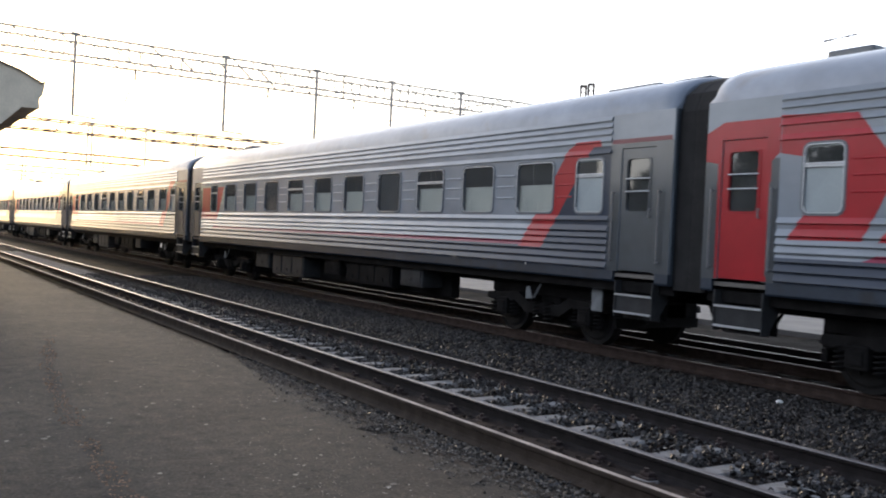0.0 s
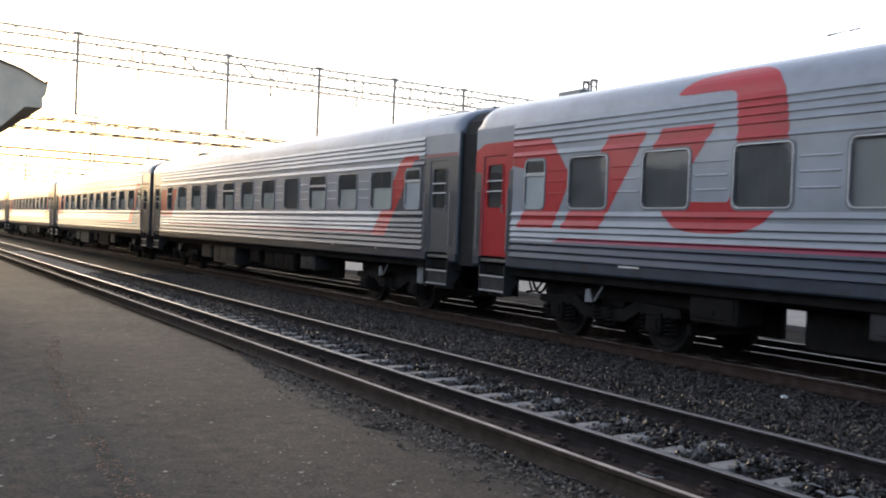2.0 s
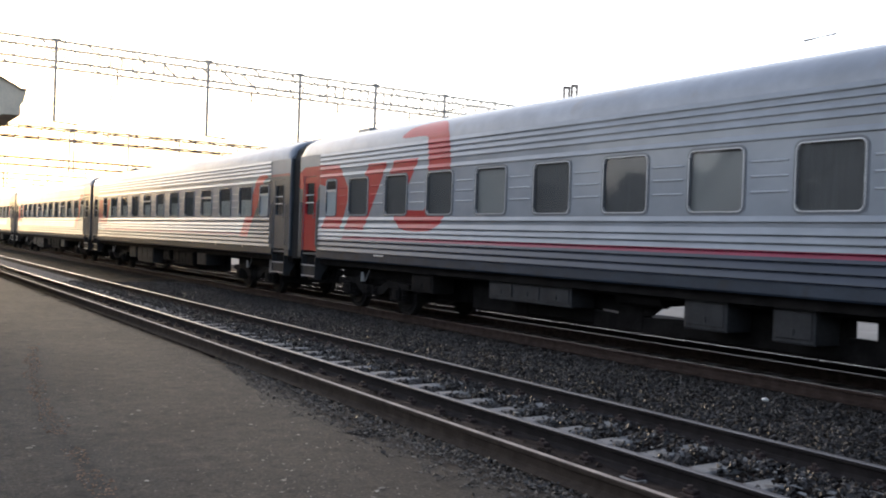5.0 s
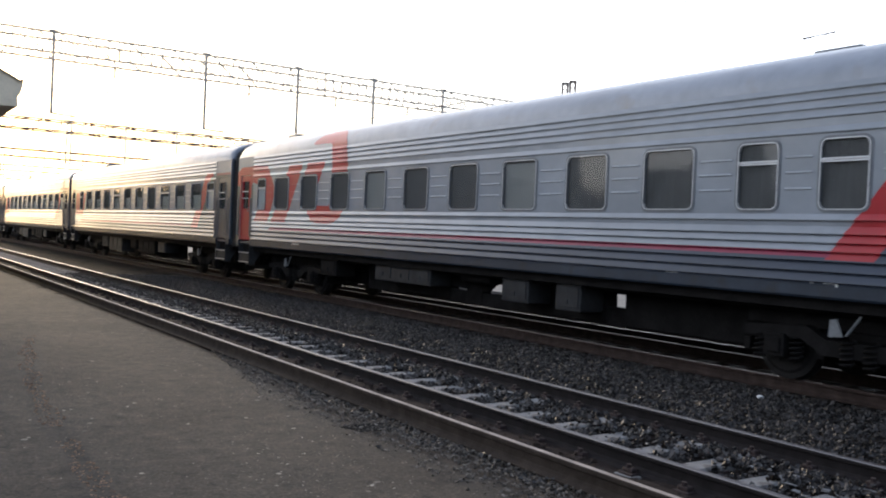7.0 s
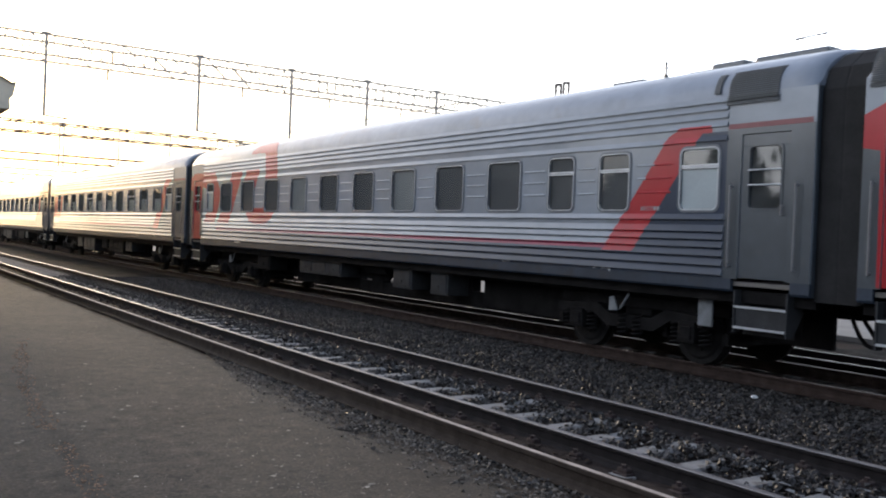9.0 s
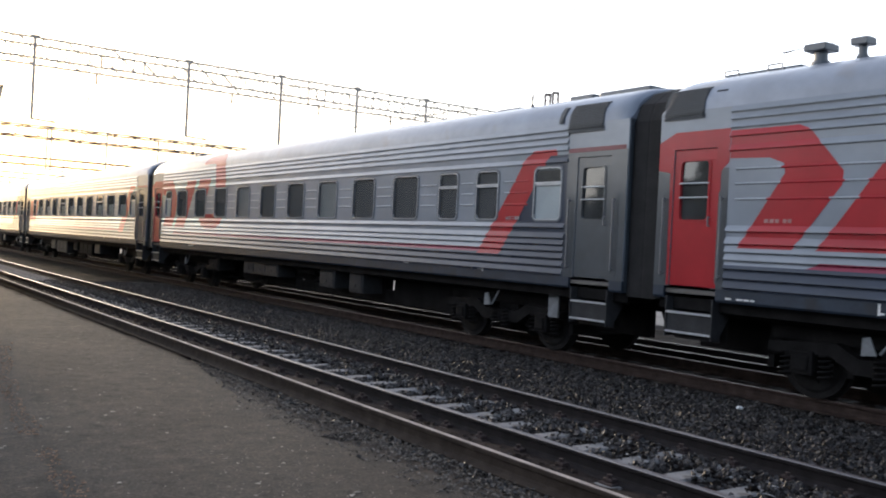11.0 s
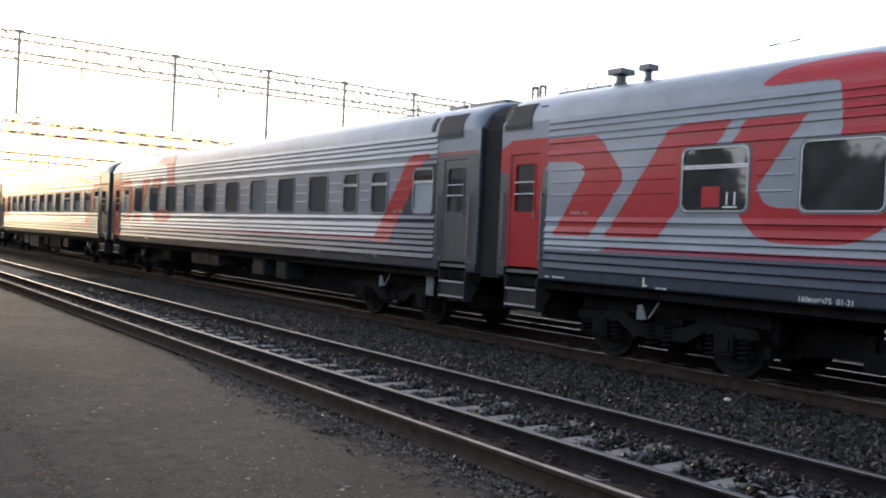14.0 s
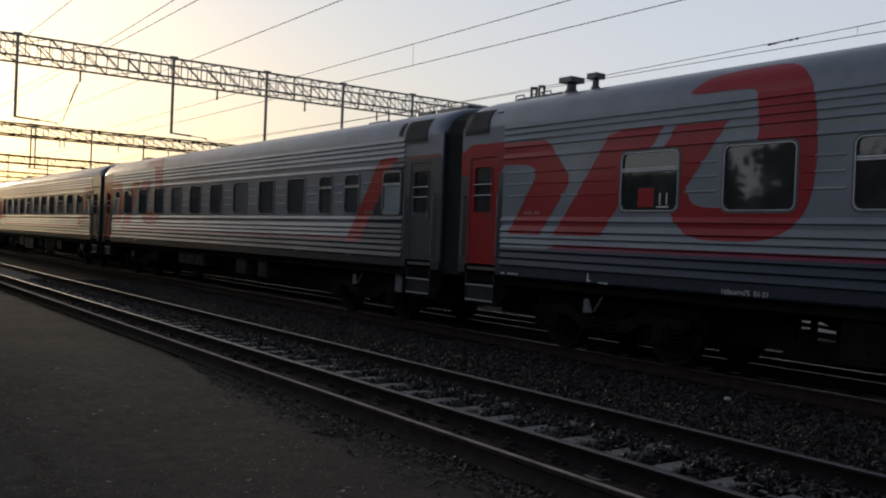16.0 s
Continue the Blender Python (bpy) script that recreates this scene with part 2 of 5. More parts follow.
M_RED = material("coach_red_paint", (0.37, 0.012, 0.020), 0.42, 0.0, vary=0.10, scale=1.5, fine=4.5, bump=0.08, spec=0.25, dirt=((0.34, 0.012, 0.019), 1.8, 0.62), coat=0.3)
M_FADED = material("coach_faded_red_band", (0.21, 0.065, 0.070), 0.5, 0.0, vary=0.15, scale=1.5, fine=14, bump=0.03)
M_CRIMSON = material("coach_crimson_stripe", (0.25, 0.014, 0.052), 0.4, 0.0, vary=0.12, scale=1.5, fine=14, bump=0.03, spec=0.25, coat=0.3)
M_RAILGREY = material("handrail_steel", (0.20, 0.20, 0.21), 0.5, 0.2, vary=0.1, bump=0.0)
M_FLAP = material("worn_grey_flap", (0.18, 0.19, 0.20), 0.7, vary=0.2, scale=6, fine=40, bump=0.1)
M_SKIRT = material("coach_skirt_paint", (0.028, 0.039, 0.058), 0.45, 0.0, vary=0.18, scale=2.0, fine=18, bump=0.05, spec=0.3, dirt=((0.026, 0.030, 0.038), 2.5, 0.55), coat=0.3)
# Near-black: the colour carries part of the shade under the coaches.
M_UNDER = material("underframe_near_black", (0.014, 0.013, 0.013), 0.8, 0.0, vary=0.35, scale=3.0, fine=25, bump=0.2, spec=0.08)
M_BOX = material("underframe_box_grey", (0.036, 0.037, 0.040), 0.65, 0.0, vary=0.25, scale=3.0, fine=25, bump=0.1, spec=0.2)
M_WHEEL = material("wheel_steel", (0.018, 0.017, 0.017), 0.7, 0.0, vary=0.25, scale=6, fine=40, bump=0.1, spec=0.1)
M_BELLOWS = material("gangway_rubber", (0.022, 0.021, 0.021), 0.8, 0.0, vary=0.2, scale=3, fine=25, bump=0.08, spec=0.2)
M_ALU = material("window_aluminium", (0.50, 0.51, 0.53), 0.4, 0.5, vary=0.08, scale=8, fine=60, bump=0.02)
M_RUBBER = material("window_surround", (0.115, 0.128, 0.148), 0.5, 0.0, vary=0.1, bump=0.0)
M_WHITE = material("white_paint", (0.75, 0.74, 0.72), 0.6, 0.0, vary=0.15, scale=10, fine=60, bump=0.0)
M_FROST = material("frosted_window", (0.33, 0.37, 0.38), 0.25, 0.0, vary=0.06, scale=1.5, fine=20, bump=0.0)
M_BLIND = material("window_blind", (0.33, 0.335, 0.34), 0.7, 0.0, vary=0.12, scale=2, fine=30, bump=0.05)
M_NET = material("pale_net_curtain", (0.74, 0.75, 0.70), 0.85, 0.0, vary=0.12, scale=2, fine=30, bump=0.05, stretch=(1, 9, 0.4))
M_DRAPE = material("window_drape", (0.062, 0.062, 0.066), 0.85, 0.0, vary=0.2, scale=2, fine=30, bump=0.05, stretch=(1, 8, 0.4))
M_INSIDE = material("coach_interior", (0.16, 0.145, 0.13), 0.7, 0.0, vary=0.2, scale=2, fine=20, bump=0.0)
# Steel lightened to stand in for glare over the near gantry.
M_PALESTEEL = material("pale_steel", (0.55, 0.50, 0.45), 0.6, 0.1, vary=0.2, scale=4, fine=40, bump=0.1)
# Darker copy keeps the far gantries from washing out against the bright sky.
M_DARKSTEEL = material("dark_gantry_steel", (0.14, 0.10, 0.075), 0.7, 0.1, vary=0.2, scale=4, fine=40, bump=0.1)
M_WIRE = material("copper_wire", (0.10, 0.085, 0.075), 0.5, 0.6, vary=0.1, bump=0.0)
M_INSUL = material("insulator", (0.12, 0.09, 0.08), 0.35, 0.0, vary=0.1, bump=0.0)
M_CANOPY = material("canopy_cladding", (0.82, 0.70, 0.54), 0.7, 0.0, vary=0.12, scale=1.5, fine=20, bump=0.05)
M_CANOPYROOF = material("canopy_roof_metal", (0.22, 0.16, 0.13), 0.5, 0.3, vary=0.15, scale=1.5, fine=20, bump=0.05)
M_SLAB = material("pale_concrete", (0.16, 0.148, 0.136), 0.85, vary=0.2, scale=1.0, fine=25, bump=0.3)
M_BARK = material("bark", (0.10, 0.075, 0.055), 0.9, vary=0.3, scale=4, fine=25, bump=0.8)
M_LEAF = material("foliage", (0.05, 0.075, 0.03), 0.7, vary=0.35, scale=0.8, fine=8, bump=0.0, island=0.35)
G_BACK = bpy.data.materials.new("pane_inner_face")
G_BACK.use_nodes = True
G_BACK.node_tree.nodes.clear()
G_BACK.node_tree.links.new(G_BACK.node_tree.nodes.new("ShaderNodeBsdfTransparent").outputs[0], G_BACK.node_tree.nodes.new("ShaderNodeOutputMaterial").inputs["Surface"])
G_CLEAR = glass("window_glass", (0.86, 0.88, 0.87), 1.33, 0.14, 0.24)
G_TINT = glass("tinted_window_glass", (0.22, 0.22, 0.23), 1.72, 0.10, 0.22)


# ---------------------------------------------------------------- mesh helpers
def bm_box(bm, lo, hi, bevel=0.0):
    m = Matrix.Translation([(a + b) / 2 for a, b in zip(lo, hi)]) @ Matrix.Diagonal([b - a for a, b in zip(lo, hi)] + [1])
    made = bmesh.ops.create_cube(bm, size=1.0, matrix=m)["verts"]
    if bevel:
        edges = list({e for v in made for e in v.link_edges})
        bmesh.ops.bevel(bm, geom=edges, offset=bevel, segments=2, affect="EDGES", profile=0.6)


def bm_tube(bm, a, b, r, sides=8, r2=None):
    a, b = Vector(a), Vector(b)
    m = Matrix.Translation((a + b) / 2) @ (b - a).to_track_quat("Z", "Y").to_matrix().to_4x4()
    bmesh.ops.create_cone(bm, cap_ends=True, segments=sides, radius1=r, radius2=r if r2 is None else r2, depth=(b - a).length, matrix=m)


def bm_prism(bm, outline, axis, lo, hi):
    """Extrude a closed outline (pairs) along an axis from lo to hi."""
    def put(p, w):
        return {"x": (w, p[0], p[1]), "y": (p[0], w, p[1]), "z": (p[0], p[1], w)}[axis]
    a = [bm.verts.new(put(p, lo)) for p in outline]
    b = [bm.verts.new(put(p, hi)) for p in outline]
    n = len(outline)
    for i in range(n):
        bm.faces.new((a[i], a[(i + 1) % n], b[(i + 1) % n], b[i]))
    bm.faces.new(a[::-1])
    bm.faces.new(b)
    bmesh.ops.recalc_face_normals(bm, faces=bm.faces[:])


def mesh_of(name, bm, mat, smooth=False):
    me = bpy.data.meshes.new(name)
    bm.to_mesh(me)
    bm.free()
    me.materials.append(mat)
    if smooth:
        me.polygons.foreach_set("use_smooth", [True] * len(me.polygons))
    return me


def part(name, shape, mat=None, parent=None, label="", at=None, smooth=False):
    """Link a bmesh, or a shared mesh, as one object under a thing or a part."""
    me = mesh_of(name, shape, mat, smooth) if isinstance(shape, bmesh.types.BMesh) else shape
    ob = new(name, me)
    ob.parent = parent
    if at is not None:
        ob.location = at
    return tagged(ob, label) if label else ob


def thing(name, label, category, group="", kind="", at=(0, 0, 0)):
    ob = new(name)
    ob.location = at
    ob.empty_display_size = 0.2
    return tagged(ob, label, category, group, kind)


def boxes(*items, bevel=0.0):
    bm = bmesh.new()
    for lo, hi in items:
        bm_box(bm, lo, hi, bevel)
    return bm


def rounded(w, h, r, n=5):
    pts = []
    for cx, cy, a0 in ((w / 2 - r, h / 2 - r, 0), (-w / 2 + r, h / 2 - r, 90), (-w / 2 + r, -h / 2 + r, 180), (w / 2 - r, -h / 2 + r, 270)):
        for i in range(n + 1):
            a = radians(a0 + 90 * i / n)
            pts.append((cx + r * math.cos(a), cy + r * math.sin(a)))
    return pts


def ring(w, h, r, width, x_out, x_in):
    """A rounded frame in the y-z plane, facing -x."""
    bm = bmesh.new()
    loops = []
    for (ww, hh, rr, x) in ((w, h, r, x_in), (w, h, r, x_out), (w - 2 * width, h - 2 * width, max(r - width, 0.01), x_out), (w - 2 * width, h - 2 * width, max(r - width, 0.01), x_in)):
        loops.append([bm.verts.new((x, p[0], p[1])) for p in rounded(ww, hh, rr)])
    for a, b in zip(loops, loops[1:]):
        n = len(a)
        for i in range(n):
            bm.faces.new((a[i], a[(i + 1) % n], b[(i + 1) % n], b[i]))
    bmesh.ops.recalc_face_normals(bm, faces=bm.faces[:])
    return bm


# ---------------------------------------------------------------- ground
def sheet(name, x0, x1, y0, y1, z, mat, step=None, rough=0.0, label="", kind="structure", category="ground"):
    xs = np.linspace(x0, x1, max(2, int((x1 - x0) / step) + 1)) if step else np.array([x0, x1])
    ys = np.linspace(y0, y1, max(2, int((y1 - y0) / step) + 1)) if step else np.array([y0, y1])
    bm = bmesh.new()
    grid = [[bm.verts.new((x, y, z + (rough * noise.noise((x * 1.7, y * 1.7, z)) if rough else 0))) for y in ys] for x in xs]
    for i in range(len(xs) - 1):
        for j in range(len(ys) - 1):
            bm.faces.new((grid[i][j], grid[i + 1][j], grid[i + 1][j + 1], grid[i][j + 1]))
    ob = new(name, mesh_of(name, bm, mat, True))
    return tagged(ob, label, category, kind=kind)


def platform_edge(y):
    """Where the worn asphalt ends: close to the old rail far off, further from it near by."""
    back = 0.07 + 0.38 * max(0.0, min(1.0, (13.5 - y) / 4.0))
    return EDGE_X - back + 0.13 * noise.noise((y * 1.3, 3.1, 0)) + 0.07 * noise.noise((y * 5.0, 7.7, 0)) + 0.05 * noise.noise((y * 17.0, 2.7, 0))


def build_ground():
    tagged(sheet("ground", -900, 900, -900, 1900, GROUND - 0.16, M_BALLASTBED), "dark gravel and earth of the railway yard", "ground", kind="structure")
    sheet("ballast", EDGE_X - 1.6, 19.0, -6, 34, GROUND - 0.035, M_BALLASTBED, 0.2, 0.05, "dark grey crushed-stone ballast with brown dust round the tracks", category="ballast")
    sheet("ballast", EDGE_X - 0.3, 19.0, 34, 420, GROUND - 0.035, M_BALLASTBED, None, 0, "dark ballast of the tracks running to the horizon", category="ballast")
    sheet("soil", EDGE_X - 1.1, EDGE_X - 0.04, -6, 34, GROUND - 0.022, M_SOIL, 0.12, 0.02, "brown trodden soil between the asphalt and the old rail", category="soil")
    sheet("soil", EDGE_X + 0.04, NEAR_RAIL - 0.06, -6, 60, GROUND + 0.030, M_DARKSOIL, 0.12, 0.03, "dark brown soil packed between the old rail and the track", category="soil")
    # asphalt: a slab with a ragged edge
    bm = bmesh.new()
    ys = [-12 + 0.06 * i for i in range(800)] + [36 + 6 * i for i in range(50)]
    rows = []
    for y in ys:
        e = platform_edge(y)
        xs = [-30, -14, -6, 0, 2, 3, 3.6, e - 0.25, e - 0.06, e]
        drop = [0, 0, 0, 0, 0, 0, 0, -0.004, -0.02, -0.07]
        rows.append([bm.verts.new((x, y, GROUND + d + (0.005 * noise.noise((x * 0.6, y * 0.6, 0)) if x > -10 else 0))) for x, d in zip(xs, drop)])
    for a, b in zip(rows, rows[1:]):
        for i in range(len(a) - 1):
            bm.faces.new((a[i], a[i + 1], b[i + 1], b[i]))
    tagged(new("pavement", mesh_of("pavement", bm, M_ASPHALT, True)), "worn grey-brown asphalt platform with a crumbling edge", "platform", kind="structure")
    # far platform, seen through the gaps under the train
    bm = boxes(((19.0, -40, GROUND - 0.2), (27.0, 260, -0.10)), bevel=0.02)
    tagged(new("far_platform", mesh_of("far_platform", bm, M_SLAB)), "low pale concrete platform beyond the tracks", "platform", kind="structure")


def stones(name, count, xr, yr, z, size, seed, keep, label, mat, flat=1.0, lift=None):
    """Loose crushed stones, joined."""
    rng = np.random.default_rng(seed)
    base = np.array([(a, b, c) for a in (-1, 1) for b in (-1, 1) for c in (-1, 1)]) * 0.62
    quad = np.array([(0, 1, 3, 2), (4, 6, 7, 5), (0, 4, 5, 1), (2, 3, 7, 6), (0, 2, 6, 4), (1, 5, 7, 3)])
    tri = np.concatenate([quad[:, [0, 1, 2]], quad[:, [0, 2, 3]]])
    x = rng.uniform(*xr, count)
    y = yr[0] + (yr[1] - yr[0]) * rng.uniform(0, 1, count) ** 1.5
    ok = np.array([keep(a, b) for a, b in zip(x, y)])
    x, y = x[ok], y[ok]
    n = len(x)
    s = size * rng.uniform(0.5, 1.5, n)
    v = base[None] * (1 + rng.uniform(-0.75, 0.45, (n, 8, 3))) * (s[:, None, None] * rng.uniform((0.7, 0.7, 0.5), (1.3, 1.3, 0.9), (n, 3))[:, None, :])
    p, q = rng.uniform(-0.8, 0.8, (2, n, 1))
    vy, vz = v[..., 1] * np.cos(p) - v[..., 2] * np.sin(p), v[..., 1] * np.sin(p) + v[..., 2] * np.cos(p)
    v = np.stack([v[..., 0] * np.cos(q) - vz * np.sin(q), vy, v[..., 0] * np.sin(q) + vz * np.cos(q)], -1)
    v[..., 2] *= flat
    up = np.array([lift(p) for p in x]) if lift else np.zeros(n)
    a = rng.uniform(0, 6.283, n)
    c, d = np.cos(a)[:, None], np.sin(a)[:, None]
    w = np.stack([v[..., 0] * c - v[..., 1] * d + x[:, None], v[..., 0] * d + v[..., 1] * c + y[:, None], v[..., 2] + z + (up + flat * rng.uniform(-0.015, 0.03, n))[:, None]], -1)
    me = bpy.data.meshes.new(name)
    faces = (tri[None] + 8 * np.arange(n)[:, None, None]).reshape(-1, 3)
    me.from_pydata(w.reshape(-1, 3).tolist(), [], faces.tolist())
    me.materials.append(mat)
    return tagged(new(name, me), label, "stones", kind="stuff")


# ---------------------------------------------------------------- tracks
RAIL = [(-0.075, -0.18), (0.075, -0.18), (0.075, -0.168), (0.022, -0.145), (0.010, -0.12), (0.010, -0.05), (0.036, -0.036), (0.0365, -0.008), (0.028, 0.0), (-0.028, 0.0), (-0.0365, -0.008), (-0.036, -0.036), (-0.010, -0.05), (-0.010, -0.12), (-0.022, -0.145), (-0.075, -0.168)]


def rail_mesh(name, y0, y1, top, side):
    bm = bmesh.new()
    ys = [y0, -2, 4, 8, 12, 18, 26, 40, 80, 160, y1]
    loops = [[bm.verts.new((p[0], y, p[1])) for p in RAIL] for y in ys]
    n = len(RAIL)
    for a, b in zip(loops, loops[1:]):
        for i in range(n):
            f = bm.faces.new((a[i], a[(i + 1) % n], b[(i + 1) % n], b[i]))
            f.material_index = 1 if i == 8 or (i in (7, 9) and name == "rail") else 0
    bm.faces.new(loops[0]), bm.faces.new(loops[-1][::-1])
    bmesh.ops.recalc_face_normals(bm, faces=bm.faces[:])
    me = mesh_of(name, bm, side)
    me.materials.append(top)
    return me


def sleeper_mesh(mat):
    bm = bmesh.new()
    prof = [(-1.35, 0.0), (-0.45, -0.002), (-0.3, -0.015), (0.3, -0.015), (0.45, -0.002), (1.35, 0.0)]
    rows = []
    for x, z in prof:
        rows.append([bm.verts.new((x, y, zz)) for y, zz in ((-0.15, -0.22), (-0.115, z - 0.02), (-0.10, z), (0.10, z), (0.115, z - 0.02), (0.15, -0.22))])
    for a, b in zip(rows, rows[1:]):
        for i in range(5):
            bm.faces.new((a[i], b[i], b[i + 1], a[i + 1]))
    bm.faces.new(rows[0]), bm.faces.new(rows[-1][::-1])
    bmesh.ops.recalc_face_normals(bm, faces=bm.faces[:])
    return mesh_of("sleeper", bm, mat)


def clip_mesh():
    """One rail seat's plate, spring clips and bolts on both sides of the rail foot."""
    bm = bmesh.new()
    for s in (-1, 1):
        bm_box(bm, (s * 0.115 - 0.05, -0.08, -0.178), (s * 0.115 + 0.05, 0.08, -0.155), 0.008)
        bm_box(bm, (s * 0.10 - 0.04, -0.055, -0.157), (s * 0.10 + 0.04, 0.055, -0.118), 0.014)
        bm_tube(bm, (s * 0.115, 0, -0.125), (s * 0.115, 0, -0.088), 0.024, 6)
    return mesh_of("rail_clip", bm, M_CLIP)


def build_tracks():
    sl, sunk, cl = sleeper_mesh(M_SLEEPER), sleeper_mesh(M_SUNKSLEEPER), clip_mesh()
    for name, x, near, label in (("near_track", NEAR_X, 95, "empty railway track with rusty rails on concrete sleepers"), ("train_track", TRAIN_X, 40, "railway track under the train, sleepers sunk in ballast")):
        tr = thing(name, label, "railway track", kind="structure", at=(x, 0, 0))
        me = rail_mesh("rail", -12, 420, M_RAILTOP, M_RAILRUST)
        dull = rail_mesh("rail", -12, 420, M_DULLTOP, M_BROWNRAIL)
        for s in (-1, 1):
            part("rail", dull if x > 8 else me, parent=tr, at=(s * GAUGE / 2, 0, 0))
        for i in range(near):
            y = -1.2 + 0.596 * i
            jig = random.uniform(-0.02, 0.02)
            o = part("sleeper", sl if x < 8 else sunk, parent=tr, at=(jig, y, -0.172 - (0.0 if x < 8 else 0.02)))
            o.rotation_euler[2] = random.uniform(-0.012, 0.012)
            if i < 60 and x < 8:
                for s in (-1, 1):
                    part("rail_clip", cl, parent=tr, at=(s * GAUGE / 2, y, 0.0))
    old = thing("edge_rail", "old rusty rail laid as the platform's kerb, dust on its head", "kerb", kind="structure", at=(EDGE_X, 0, -0.005))
    part("rail", rail_mesh("edge_rail_bar", -12, 420, M_EDGERAIL, M_EDGEWEB), parent=old)
    for x in (13.86, 14.97):
        r = tagged(new("spare_rail", rail_mesh("spare_rail", -12, 200, M_POLISHED, M_RAILRUST)), "spare steel rail lying on the ballast beyond the train", "rail")
        r.location, r.scale.x = (x, 0, -0.05), 0.4


# ---------------------------------------------------------------- coach
HALF = 1.553
UPPER_RIBS = (3.275, 3.470, 3.585, 3.700, 3.805)
LOWER_RIBS = (1.41, 1.54, 1.67, 1.79, 1.90, 2.01)
SILL = 2.17
CROWN = 0.65
EAVE = 3.86
LEN = 23.9


def side_profile(ribbed):
    """Pairs (z, outward offset) up the coach side."""
    pts = [(1.17, -0.02), (1.20, 0.0), (1.345, 0.0)]
    if ribbed:
        for z in LOWER_RIBS:
            pts += [(z - 0.040, 0.0), (z - 0.036, 0.030), (z - 0.026, 0.037), (z - 0.012, 0.034), (z + 0.066, 0.0)]
        pts += [(SILL - 0.028, 0.0), (SILL - 0.024, 0.028), (SILL - 0.016, 0.034), (SILL - 0.004, 0.032), (SILL + 0.060, 0.0)]
        for z in UPPER_RIBS:
            pts += [(z - 0.034, 0.0), (z - 0.030, 0.024), (z - 0.022, 0.029), (z - 0.010, 0.027), (z + 0.054, 0.0)]
    pts += [(EAVE, 0.0)]
    return pts


def offset_at(z, ribbed=True):
    """Outward distance of the skin from the coach's middle at height z, roof included."""
    if z > EAVE:
        k = min(1.0, (z - EAVE) / CROWN)
        return HALF * math.sqrt(max(0.0, 1 - k ** 2.3)) ** (2 / 2.3)
    p = side_profile(ribbed)
    return HALF + float(np.interp(z, [a for a, _ in p], [b for _, b in p]))


def side_panel(u0, u1, ribbed, holes, sign, z0=1.17, z1=EAVE):
    """Part of the coach side between u0 and u1 (metres behind the front end), with openings left out."""
    bm = bmesh.new()
    us = sorted({u0, u1, *[h[0] for h in holes], *[h[1] for h in holes]})
    us = [u for u in us if u0 <= u <= u1]
    zs = sorted({z0, z1, *[p[0] for p in side_profile(ribbed)], *[h[2] for h in holes], *[h[3] for h in holes]})
    zs = [z for z in zs if z0 <= z <= z1]
    grid = [[bm.verts.new((sign * offset_at(z, ribbed), -u, z)) for z in zs] for u in us]
    for i in range(len(us) - 1):
        for j in range(len(zs) - 1):
            u, z = (us[i] + us[i + 1]) / 2, (zs[j] + zs[j + 1]) / 2
            if not any(h[0] < u < h[1] and h[2] < z < h[3] for h in holes):
                bm.faces.new((grid[i][j], grid[i + 1][j], grid[i + 1][j + 1], grid[i][j + 1]))
    for v in [v for v in bm.verts if not v.link_faces]:
        bm.verts.remove(v)
    # turn the skin inwards at its edges, for thickness
    bmesh.ops.recalc_face_normals(bm, faces=bm.faces[:])
    rim = [e for e in bm.edges if len(e.link_faces) == 1]
    out = bmesh.ops.extrude_edge_only(bm, edges=rim)["geom"]
    for v in (g for g in out if isinstance(g, bmesh.types.BMVert)):
        v.co.x -= sign * 0.05
    return bm


def decal(outline, holes, ribbed=True, lift=0.004):
    """A painted patch that follows the near side and roof: outline in (u, z), openings left out."""
    bm = bmesh.new()
    bm.faces.new([bm.verts.new((0, -u, z)) for u, z in outline])
    cuts = [p[0] for p in side_profile(ribbed)] + [EAVE + 0.06 * i for i in range(1, 10)] + [h[2] for h in holes] + [h[3] for h in holes]
    for z in sorted(set(cuts)):
        bmesh.ops.bisect_plane(bm, geom=bm.verts[:] + bm.edges[:] + bm.faces[:], plane_co=(0, 0, z), plane_no=(0, 0, 1))
    for u in sorted({h[0] for h in holes} | {h[1] for h in holes}):
        bmesh.ops.bisect_plane(bm, geom=bm.verts[:] + bm.edges[:] + bm.faces[:], plane_co=(0, -u, 0), plane_no=(0, 1, 0))
    gone = []
    for f in bm.faces:
        c = f.calc_center_median()
        if any(h[0] < -c.y < h[1] and h[2] < c.z < h[3] for h in holes):
            gone.append(f)
    bmesh.ops.delete(bm, geom=gone, context="FACES")
    for v in bm.verts:
        v.co.x = -(offset_at(v.co.z, ribbed) + lift)
    bmesh.ops.recalc_face_normals(bm, faces=bm.faces[:])
    for f in bm.faces:
        if f.normal.x > 0:
            f.normal_flip()
    return bm


def inside(u, z, outline):
    hit = False
    for (a, b), (c, d) in zip(outline, outline[1:] + outline[:1]):
        if (b > z) != (d > z) and u < (c - a) * (z - b) / (d - b) + a:
            hit = not hit
    return hit


CACHE = {}


def cached(key, make):
    if key not in CACHE:
        CACHE[key] = make()
    return CACHE[key]


